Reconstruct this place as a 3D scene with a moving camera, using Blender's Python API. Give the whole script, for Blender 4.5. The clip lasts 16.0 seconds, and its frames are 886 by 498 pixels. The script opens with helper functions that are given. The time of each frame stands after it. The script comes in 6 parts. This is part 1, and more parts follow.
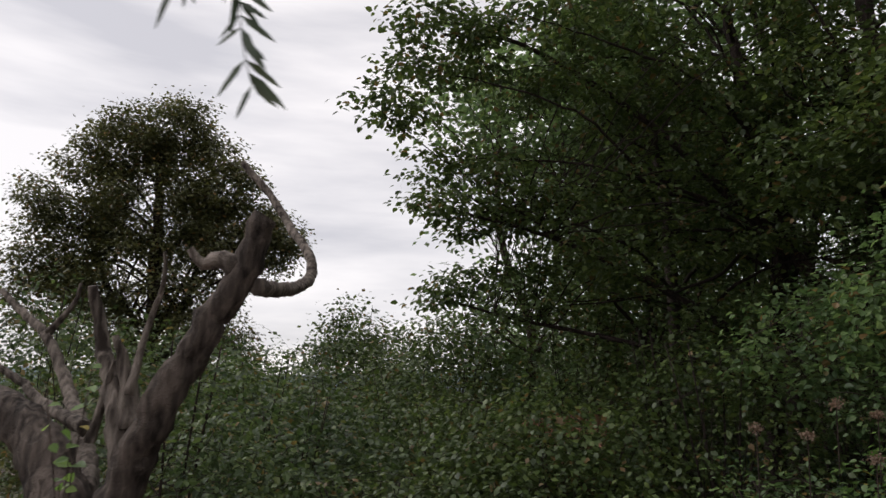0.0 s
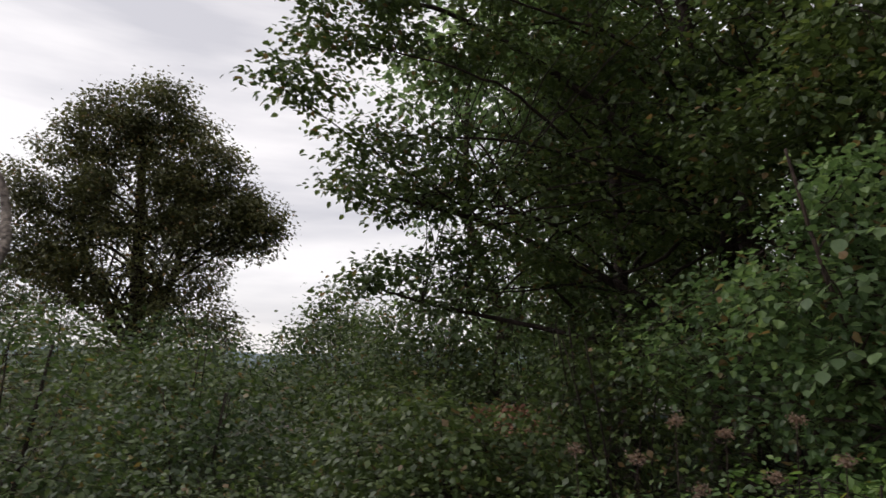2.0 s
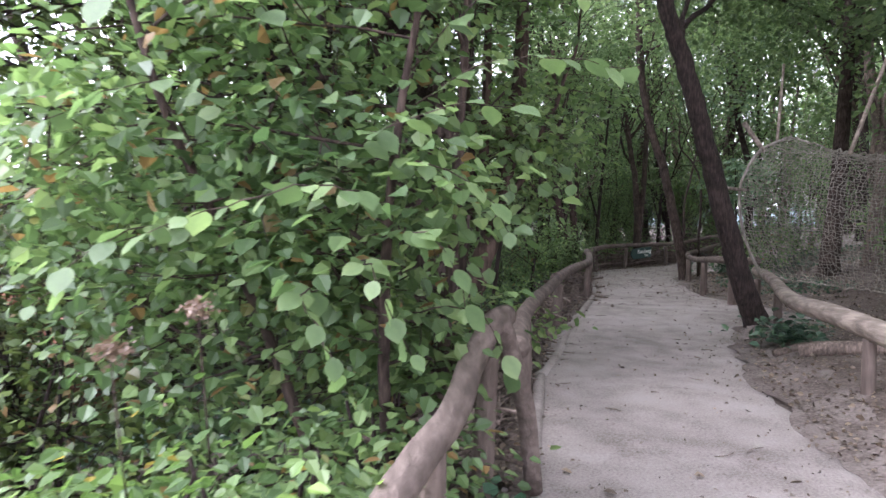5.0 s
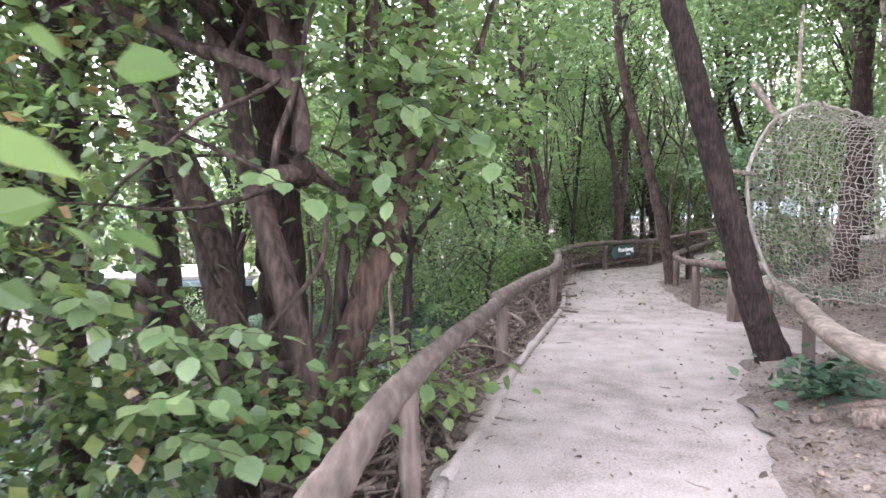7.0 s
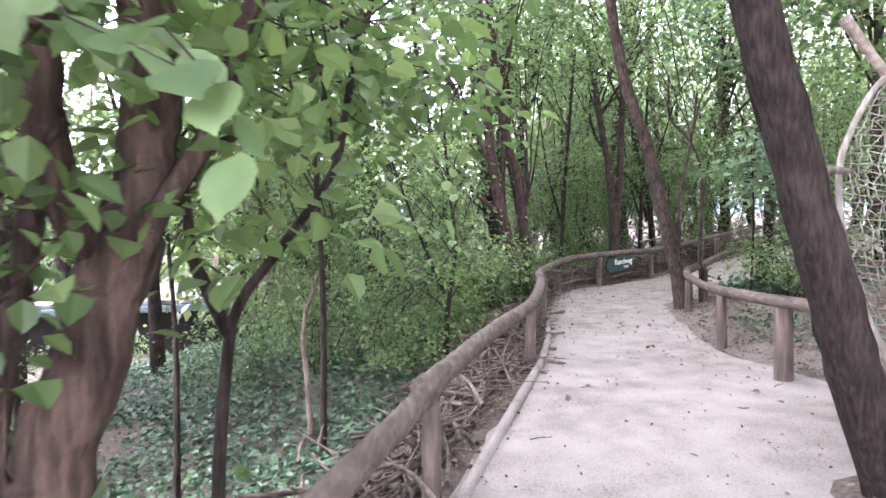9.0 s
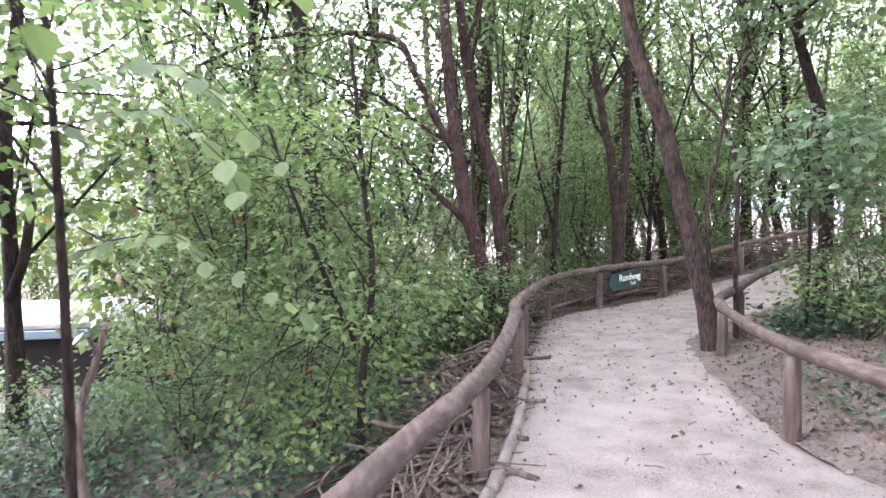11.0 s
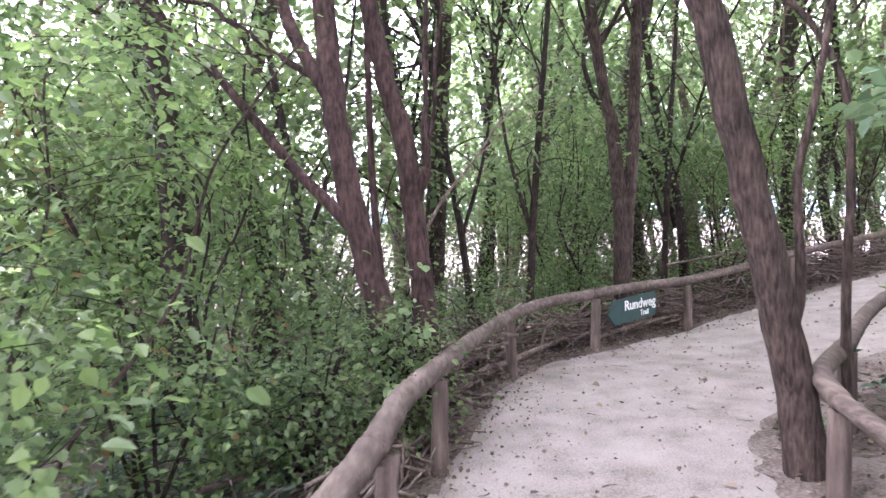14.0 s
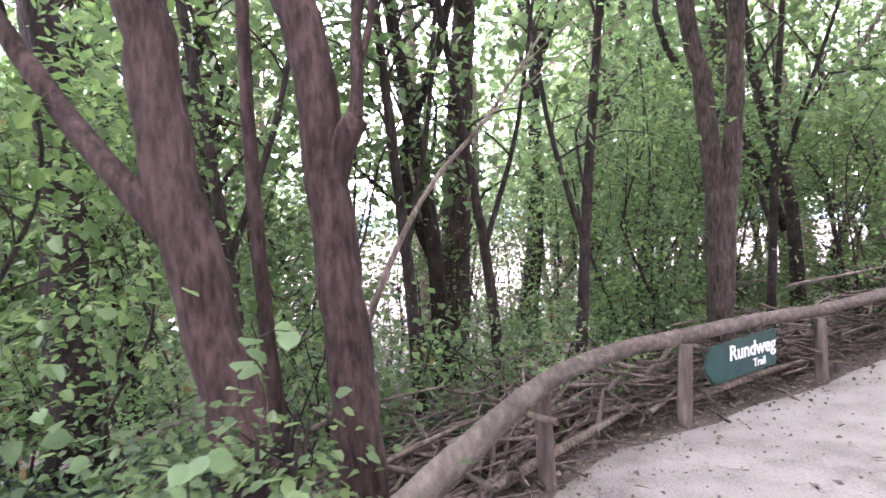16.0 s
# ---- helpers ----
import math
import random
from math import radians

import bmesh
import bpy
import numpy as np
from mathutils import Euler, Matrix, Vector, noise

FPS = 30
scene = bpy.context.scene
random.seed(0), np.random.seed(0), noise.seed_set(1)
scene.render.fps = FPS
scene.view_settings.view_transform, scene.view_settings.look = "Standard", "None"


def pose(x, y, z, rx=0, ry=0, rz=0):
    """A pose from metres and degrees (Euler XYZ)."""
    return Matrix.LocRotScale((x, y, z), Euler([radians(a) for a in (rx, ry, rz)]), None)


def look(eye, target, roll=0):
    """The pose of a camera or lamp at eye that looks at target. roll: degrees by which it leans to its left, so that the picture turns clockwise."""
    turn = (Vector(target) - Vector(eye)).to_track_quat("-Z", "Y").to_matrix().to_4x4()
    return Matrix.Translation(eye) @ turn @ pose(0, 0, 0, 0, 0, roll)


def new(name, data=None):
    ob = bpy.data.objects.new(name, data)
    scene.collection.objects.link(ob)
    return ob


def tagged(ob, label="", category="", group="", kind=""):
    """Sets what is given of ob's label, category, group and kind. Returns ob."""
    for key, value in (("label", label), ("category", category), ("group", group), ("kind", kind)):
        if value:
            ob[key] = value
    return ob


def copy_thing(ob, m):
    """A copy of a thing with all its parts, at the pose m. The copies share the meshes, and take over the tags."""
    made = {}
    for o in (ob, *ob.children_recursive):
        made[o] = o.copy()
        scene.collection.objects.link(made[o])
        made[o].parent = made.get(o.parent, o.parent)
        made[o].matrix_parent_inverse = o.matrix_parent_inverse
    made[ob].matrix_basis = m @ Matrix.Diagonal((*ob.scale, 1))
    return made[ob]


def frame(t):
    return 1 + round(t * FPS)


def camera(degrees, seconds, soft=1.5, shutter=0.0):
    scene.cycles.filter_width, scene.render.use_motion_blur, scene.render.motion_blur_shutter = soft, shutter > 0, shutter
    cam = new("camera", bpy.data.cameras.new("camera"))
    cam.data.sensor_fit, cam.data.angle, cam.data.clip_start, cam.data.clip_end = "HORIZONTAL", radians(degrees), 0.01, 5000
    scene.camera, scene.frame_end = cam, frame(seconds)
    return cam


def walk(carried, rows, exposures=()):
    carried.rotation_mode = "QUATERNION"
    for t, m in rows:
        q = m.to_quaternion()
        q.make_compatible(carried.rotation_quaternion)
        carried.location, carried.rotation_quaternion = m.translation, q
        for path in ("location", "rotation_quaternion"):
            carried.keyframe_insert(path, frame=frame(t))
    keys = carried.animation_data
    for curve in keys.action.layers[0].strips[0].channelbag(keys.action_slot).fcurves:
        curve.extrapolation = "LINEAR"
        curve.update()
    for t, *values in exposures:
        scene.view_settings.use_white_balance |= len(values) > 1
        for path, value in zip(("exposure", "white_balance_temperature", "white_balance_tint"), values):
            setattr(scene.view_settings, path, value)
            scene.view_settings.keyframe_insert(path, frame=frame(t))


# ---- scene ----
cam = camera(68.0, 16.0, 1.5, 0.3)
PATH = [
    (0, -2.650, -5.959, 0.936, 101.83, -0.46, 16.66),
    (0.5, -2.385, -5.724, 0.999, 101.91, -0.48, 18.70),
    (1, -2.078, -5.478, 1.072, 101.79, -0.43, 19.43),
    (1.5, -1.788, -5.259, 1.077, 101.59, -0.45, 19.53),
    (2, -1.504, -5.006, 1.133, 100.00, -0.42, 18.92),
    (2.5, -1.162, -4.708, 1.156, 98.63, -0.30, 15.88),
    (3, -0.794, -4.364, 1.162, 96.92, -0.32, 11.59),
    (3.5, -0.474, -3.964, 1.227, 94.97, -0.57, 4.49),
    (4, -0.222, -3.499, 1.254, 91.89, -0.43, -1.70),
    (4.5, 0.028, -3.012, 1.242, 88.55, -0.40, -3.93),
    (5, 0.282, -2.555, 1.262, 87.45, -0.28, -5.54),
    (7.5, 1.416, 0.011, 1.325, 86.96, 0.40, -6.84),
    (8, 1.595, 0.547, 1.396, 86.91, 0.70, -6.79),
    (8.5, 1.822, 1.150, 1.407, 87.19, 1.00, -6.86),
    (9, 2.058, 1.730, 1.453, 87.16, 1.40, -7.35),
    (11.5, 3.293, 4.782, 1.514, 87.25, 1.50, -7.09),
    (12, 3.554, 5.328, 1.500, 87.25, 1.50, -7.09),
    (12.5, 3.795, 5.889, 1.500, 87.16, 1.50, -7.09),
    (13, 4.058, 6.444, 1.466, 87.08, 1.50, -6.98),
    (13.5, 4.248, 6.999, 1.447, 87.19, 1.40, -6.88),
    (14, 4.406, 7.550, 1.460, 87.39, 1.60, -6.60),
    (14.5, 4.558, 8.104, 1.467, 87.51, 1.80, -6.03),
    (15, 4.718, 8.740, 1.471, 87.65, 1.90, -4.44),
    (15.5, 4.918, 9.362, 1.461, 87.68, 2.10, -3.61),
    (16, 5.088, 9.947, 1.421, 88.08, 2.10, -1.50),
]
walk(cam, [(t, pose(*p)) for t, *p in PATH], [
    (0, 0.05, 6500, 11), (2.2, 0.1, 6500, 11), (3.0, 1.2, 6800, 11), (3.5, 1.65, 7200, 10), (4.0, 2.1, 7300, 10), (4.5, 2.45, 7100, 12), (5.0, 2.85, 5750, 20), (7.3, 4.2, 5800, 22),
    (9.2, 4.35, 5750, 25), (12, 4.35, 5800, 29), (14.5, 4.7, 5750, 32), (16, 4.95, 5750, 32)])

# ---------------- sky and light ----------------
world = bpy.data.worlds.new("overcast_sky")
scene.world = world
world.use_nodes = True
wn, wl = world.node_tree.nodes, world.node_tree.links
bg = wn["Background"]
sky = wn.new("ShaderNodeTexSky")
sky.sky_type, sky.sun_disc = 'NISHITA', False
sky.sun_elevation, sky.sun_rotation = radians(40), radians(-96)
tc, mp = wn.new("ShaderNodeTexCoord"), wn.new("ShaderNodeMapping")
mp.inputs["Scale"].default_value = (1.6, 1.6, 9.0)
cl = wn.new("ShaderNodeTexNoise")
cl.inputs["Scale"].default_value, cl.inputs["Detail"].default_value = 1.7, 5
cr = wn.new("ShaderNodeValToRGB")
cr.color_ramp.elements[0].position, cr.color_ramp.elements[0].color = 0.30, (6.9, 6.75, 7.1, 1)
cr.color_ramp.elements[1].position, cr.color_ramp.elements[1].color = 0.62, (10.4, 10.0, 10.0, 1)
mx = wn.new("ShaderNodeMixRGB")
mx.inputs["Fac"].default_value = 0.88
wl.new(tc.outputs["Generated"], mp.inputs["Vector"])
wl.new(mp.outputs["Vector"], cl.inputs["Vector"])
wl.new(cl.outputs["Fac"], cr.inputs["Fac"])
wl.new(sky.outputs["Color"], mx.inputs["Color1"])
wl.new(cr.outputs["Color"], mx.inputs["Color2"])
wl.new(mx.outputs["Color"], bg.inputs["Color"])
bg.inputs["Strength"].default_value = 0.1
sun = new("sun", bpy.data.lights.new("sun", 'SUN'))
sun.data.energy, sun.data.angle, sun.data.color = 1.4, radians(40), (1.0, 0.97, 0.93)
sun.matrix_world = look((-20, 0.7, 18.5), (2, 3, 0))


# ---------------- materials ----------------
def mat(name, rough=0.8, spec=0.3):
    m = bpy.data.materials.new(name)
    m.use_nodes = True
    p = m.node_tree.nodes["Principled BSDF"]
    p.inputs["Roughness"].default_value = rough
    p.inputs["Specular IOR Level"].default_value = spec
    return m, m.node_tree.nodes, m.node_tree.links, p


def ramp(nodes, stops):
    r = nodes.new("ShaderNodeValToRGB")
    e = r.color_ramp.elements
    while len(e) < len(stops):
        e.new(0.5)
    for k, (pos, c) in zip(e, stops):
        k.position, k.color = pos, (*c, 1)
    return r


def texture(nodes, links, scale, detail=4, stretch=(1, 1, 1), coord="Object", turn=0):
    c, mpn, n = nodes.new("ShaderNodeTexCoord"), nodes.new("ShaderNodeMapping"), nodes.new("ShaderNodeTexNoise")
    mpn.inputs["Scale"].default_value = stretch
    mpn.inputs["Rotation"].default_value = (0, 0, radians(turn))
    n.inputs["Scale"].default_value, n.inputs["Detail"].default_value = scale, detail
    links.new(c.outputs[coord], mpn.inputs["Vector"])
    links.new(mpn.outputs["Vector"], n.inputs["Vector"])
    return n


def bump(nodes, links, source, p, strength, distance=0.02):
    b = nodes.new("ShaderNodeBump")
    b.inputs["Strength"].default_value, b.inputs["Distance"].default_value = strength, distance
    links.new(source, b.inputs["Height"])
    links.new(b.outputs["Normal"], p.inputs["Normal"])


def leaf_material(name, dark, mid, light, glow=0.35, odd=None, per="island"):
    """Leaf colour varies leaf by leaf and in large drifts; light shines through the blade."""
    m, n, l, p = mat(name, 0.45, 0.5)
    if per == "island":
        g = n.new("ShaderNodeNewGeometry")
        rnd = g.outputs["Random Per Island"]
    else:
        rnd = n.new("ShaderNodeObjectInfo").outputs["Random"]
    stops = [(0.0, dark), (0.55, mid), (0.93, light)]
    if odd:
        stops += [(0.955, light), (0.97, odd)]
    r = ramp(n, stops)
    l.new(rnd, r.inputs["Fac"])
    big = texture(n, l, 0.9, 3)
    k = ramp(n, [(0.3, (0.62, 0.66, 0.62)), (0.7, (1.2, 1.15, 1.0))])
    l.new(big.outputs["Fac"], k.inputs["Fac"])
    mul = n.new("ShaderNodeMixRGB")
    mul.blend_type, mul.inputs["Fac"].default_value = 'MULTIPLY', 1
    l.new(r.outputs["Color"], mul.inputs["Color1"])
    l.new(k.outputs["Color"], mul.inputs["Color2"])
    l.new(mul.outputs["Color"], p.inputs["Base Color"])
    fine = texture(n, l, 60, 2)
    bump(n, l, fine.outputs["Fac"], p, 0.25, 0.01)
    t = n.new("ShaderNodeBsdfTranslucent")
    tint = n.new("ShaderNodeMixRGB")
    tint.blend_type, tint.inputs["Fac"].default_value = 'MULTIPLY', 1
    tint.inputs["Color2"].default_value = (1.55, 1.6, 1.25, 1)
    l.new(mul.outputs["Color"], tint.inputs["Color1"])
    l.new(tint.outputs["Color"], t.inputs["Color"])
    s = n.new("ShaderNodeMixShader")
    s.inputs["Fac"].default_value = glow
    l.new(p.outputs["BSDF"], s.inputs[1])
    l.new(t.outputs["BSDF"], s.inputs[2])
    l.new(s.outputs["Shader"], n["Material Output"].inputs["Surface"])
    return m


def bark_material(name, dark, light, scale=55.0, relief=0.9, grain=(1, 1, 0.2), turn=0):
    m, n, l, p = mat(name, 0.9, 0.2)
    a = texture(n, l, scale, 6, grain, turn=turn)
    b = texture(n, l, scale * 0.13, 5)
    f = texture(n, l, scale * 4, 3)
    mixv = n.new("ShaderNodeMath")
    mixv.operation = 'MULTIPLY_ADD'
    mixv.inputs[1].default_value = 0.6
    l.new(a.outputs["Fac"], mixv.inputs[0])
    half = n.new("ShaderNodeMath")
    half.operation, half.inputs[1].default_value = 'MULTIPLY', 0.4
    l.new(b.outputs["Fac"], half.inputs[0])
    l.new(half.outputs[0], mixv.inputs[2])
    mid = tuple((x + y) / 2.2 for x, y in zip(dark, light))
    r = ramp(n, [(0.38, dark), (0.5, mid), (0.62, light)])
    l.new(mixv.outputs[0], r.inputs["Fac"])
    l.new(r.outputs["Color"], p.inputs["Base Color"])
    add = n.new("ShaderNodeMath")
    add.operation, add.inputs[1].default_value = 'MULTIPLY_ADD', 0.35
    l.new(f.outputs["Fac"], add.inputs[0])
    l.new(a.outputs["Fac"], add.inputs[2])
    bump(n, l, add.outputs[0], p, relief, 0.02)
    return m


def soil_material(name, stops, scale, rough=0.95, relief=0.5, fine=14, share=0.45):
    m, n, l, p = mat(name, rough, 0.15)
    a, b, c = texture(n, l, scale, 8), texture(n, l, scale * fine, 4), texture(n, l, scale * 0.25, 4)
    s1 = n.new("ShaderNodeMath")
    s1.operation, s1.inputs[1].default_value = 'MULTIPLY_ADD', share
    l.new(b.outputs["Fac"], s1.inputs[0])
    s2 = n.new("ShaderNodeMath")
    s2.operation, s2.inputs[1].default_value = 'MULTIPLY', 1 - share
    mixc = n.new("ShaderNodeMath")
    mixc.operation, mixc.inputs[1].default_value = 'MULTIPLY_ADD', 0.5
    l.new(a.outputs["Fac"], mixc.inputs[0])
    h = n.new("ShaderNodeMath")
    h.operation, h.inputs[1].default_value = 'MULTIPLY', 0.5
    l.new(c.outputs["Fac"], h.inputs[0])
    l.new(h.outputs[0], mixc.inputs[2])
    l.new(mixc.outputs[0], s2.inputs[0])
    l.new(s2.outputs[0], s1.inputs[2])
    r = ramp(n, stops)
    l.new(s1.outputs[0], r.inputs["Fac"])
    l.new(r.outputs["Color"], p.inputs["Base Color"])
    bump(n, l, s1.outputs[0], p, relief, 0.03)
    return m


M_HAZEL = leaf_material("hazel_leaf", (0.105, 0.165, 0.08), (0.155, 0.235, 0.105), (0.23, 0.315, 0.155), 0.46, None, "object")
M_HAZEL_ALL = leaf_material("hazel_leaves", (0.066, 0.112, 0.05), (0.118, 0.190, 0.082), (0.195, 0.275, 0.125), 0.48, (0.20, 0.13, 0.06))
M_DARK = leaf_material("dark_leaves", (0.040, 0.064, 0.023), (0.070, 0.105, 0.035), (0.12, 0.162, 0.05), 0.34, (0.17, 0.11, 0.05))
M_BROWNISH = leaf_material("turning_leaves", (0.050, 0.058, 0.024), (0.088, 0.094, 0.036), (0.13, 0.13, 0.05), 0.3, (0.20, 0.12, 0.05))
M_SLOPE = leaf_material("slope_shrub_leaves", (0.026, 0.046, 0.018), (0.058, 0.095, 0.035), (0.115, 0.16, 0.058), 0.36, (0.18, 0.13, 0.05))
M_WOOD_L = leaf_material("woodland_leaves", (0.068, 0.108, 0.056), (0.112, 0.166, 0.086), (0.18, 0.248, 0.13), 0.6)
M_LIGHT = leaf_material("light_leaves", (0.084, 0.136, 0.058), (0.13, 0.198, 0.084), (0.20, 0.28, 0.125), 0.55)
M_MAPLE = leaf_material("maple_leaves", (0.085, 0.145, 0.095), (0.12, 0.19, 0.12), (0.18, 0.26, 0.17), 0.42)
M_IVY = leaf_material("ivy_leaves", (0.020, 0.050, 0.031), (0.038, 0.084, 0.049), (0.085, 0.145, 0.082), 0.12)
M_NETTLE = leaf_material("shrub_leaves", (0.078, 0.138, 0.045), (0.122, 0.205, 0.06), (0.195, 0.29, 0.09), 0.42, (0.30, 0.24, 0.05))
M_WILLOW = leaf_material("willow_leaves", (0.035, 0.055, 0.03), (0.05, 0.075, 0.04), (0.08, 0.10, 0.05), 0.2)
M_SEED = leaf_material("faded_flower", (0.13, 0.085, 0.07), (0.19, 0.125, 0.10), (0.26, 0.18, 0.14), 0.2)
M_LITTER = leaf_material("dry_leaves", (0.045, 0.032, 0.025), (0.105, 0.076, 0.059), (0.225, 0.172, 0.136), 0.1)
M_BARK = bark_material("brown_bark", (0.020, 0.014, 0.0115), (0.092, 0.066, 0.055))
M_BARK_D = bark_material("dark_bark", (0.014, 0.010, 0.009), (0.052, 0.037, 0.032))
M_BARK_H = bark_material("hazel_bark", (0.018, 0.013, 0.0105), (0.088, 0.064, 0.052), 34, 1.0, (1, 1, 0.22))
M_BARK_R = bark_material("peeling_reddish_bark", (0.024, 0.0155, 0.012), (0.112, 0.076, 0.060), 30, 1.0, (1, 1, 0.16))
M_DEAD_D = bark_material("dark_weathered_deadwood", (0.018, 0.014, 0.012), (0.135, 0.108, 0.092), 36, 1.0, (1, 1, 0.10))
M_BARK_RD = bark_material("dark_red_brown_bark", (0.018, 0.011, 0.010), (0.082, 0.051, 0.045), 40, 0.9, (1, 1, 0.3))
M_BARK_P = bark_material("grey_bark", (0.085, 0.066, 0.055), (0.26, 0.20, 0.165))
M_DEAD = bark_material("bleached_deadwood", (0.034, 0.026, 0.022), (0.25, 0.21, 0.18), 42, 1.0, (1, 1, 0.12))
M_RAIL = bark_material("weathered_rail_wood", (0.072, 0.056, 0.047), (0.158, 0.124, 0.106), 26, 0.7, (1, 0.25, 1), 22)
M_POST = bark_material("weathered_post_wood", (0.075, 0.057, 0.048), (0.168, 0.130, 0.111), 26, 0.8, (1, 1, 0.12))
M_LOG = bark_material("pale_barkless_log", (0.13, 0.105, 0.085), (0.32, 0.265, 0.22), 26, 0.6, (1, 0.15, 1), 24)
M_TWIG = bark_material("dry_twigs", (0.06, 0.046, 0.038), (0.20, 0.155, 0.13), 20, 0.5)
M_ROPE = bark_material("weathered_rope", (0.17, 0.152, 0.125), (0.34, 0.31, 0.265), 40, 0.5)
M_PATH = soil_material("sandy_path", [(0.33, (0.105, 0.086, 0.074)), (0.42, (0.185, 0.158, 0.142)), (0.50, (0.25, 0.218, 0.200)), (0.62, (0.31, 0.273, 0.252))], 3.4, 0.95, 0.55, 22, 0.40)
M_SOIL = soil_material("forest_soil", [(0.32, (0.036, 0.028, 0.024)), (0.47, (0.092, 0.073, 0.062)), (0.62, (0.175, 0.143, 0.124))], 2.2, 0.95, 0.8)
M_VERGE = soil_material("trodden_sandy_verge", [(0.36, (0.055, 0.043, 0.036)), (0.45, (0.108, 0.087, 0.075)), (0.57, (0.185, 0.156, 0.140))], 5, 0.95, 0.7, 9)
# Pale blue-grey: the haze of distance is put into the hill colour.
M_HILL = soil_material("haze_tinted_hill", [(0.3, (0.11, 0.15, 0.17)), (0.6, (0.17, 0.21, 0.23))], 0.01)
M_SIGN, sn, sl, sp = mat("green_sign_paint", 0.55, 0.4)
sc = ramp(sn, [(0.35, (0.007, 0.034, 0.028)), (0.65, (0.013, 0.052, 0.042))])
sl.new(texture(sn, sl, 9, 5).outputs["Fac"], sc.inputs["Fac"])
sl.new(sc.outputs["Color"], sp.inputs["Base Color"])
M_WHITE, _, _, wp = mat("white_letter_paint", 0.6)
wp.inputs["Base Color"].default_value = (0.78, 0.78, 0.75, 1)
M_TILE = soil_material("clay_roof_tile", [(0.3, (0.13, 0.06, 0.042)), (0.6, (0.27, 0.135, 0.095))], 6)
M_PLANK = soil_material("old_shed_boards", [(0.3, (0.012, 0.011, 0.011)), (0.6, (0.035, 0.032, 0.03))], 4)
M_FELT = soil_material("pale_roof_sheet", [(0.3, (0.17, 0.155, 0.145)), (0.6, (0.27, 0.25, 0.235))], 1.5)


# ---------------- mesh building ----------------
def raw_mesh(name, verts, quads, material, smooth=True):
    """A mesh from arrays of corners and four-cornered faces."""
    me = bpy.data.meshes.new(name)
    v, q = np.asarray(verts, np.float32).reshape(-1, 3), np.asarray(quads, np.int32).reshape(-1, 4)
    me.vertices.add(len(v))
    me.vertices.foreach_set("co", v.ravel())
    me.loops.add(len(q) * 4)
    me.loops.foreach_set("vertex_index", q.ravel())
    me.polygons.add(len(q))
    me.polygons.foreach_set("loop_start", np.arange(0, len(q) * 4, 4, dtype=np.int32))
    me.polygons.foreach_set("use_smooth", np.full(len(q), smooth))
    me.update(calc_edges=True)
    me.materials.append(material)
    return me


def thing(name, place, label, category, group="", kind=""):
    ob = new(name)
    ob.location = place
    ob.empty_display_size = 0.1
    return tagged(ob, label, category, group, kind)


def hang(name, me, parent, label="", kind=""):
    """A mesh in world measures, put under its thing."""
    ob = new(name, me)
    if parent is not None:
        ob.parent = parent
        ob.location = tuple(-c for c in parent.location)
    return tagged(ob, label, "", "", kind)


def part(name, bm, material, parent, label=""):
    me = bpy.data.meshes.new(name)
    bm.to_mesh(me)
    bm.free()
    me.materials.append(material)
    return hang(name, me, parent, label)


def smooth_line(points, step=0.12):
    """A smooth run of points through the given ones."""
    p = np.array(points, float)
    if len(p) < 3:
        n = max(2, int(np.linalg.norm(p[1] - p[0]) / step) + 1)
        return p[0] + (p[1] - p[0]) * np.linspace(0, 1, n)[:, None]
    e = np.vstack([2 * p[0] - p[1], p, 2 * p[-1] - p[-2]])
    out = []
    for i in range(1, len(e) - 2):
        a, b, c, d = e[i - 1:i + 3]
        n = max(2, int(np.linalg.norm(c - b) / step))
        u = np.linspace(0, 1, n, endpoint=False)[:, None]
        out.append(0.5 * (2 * b + (c - a) * u + (2 * a - 5 * b + 4 * c - d) * u * u + (3 * b - a - 3 * c + d) * u ** 3))
    return np.vstack(out + [p[-1:]])


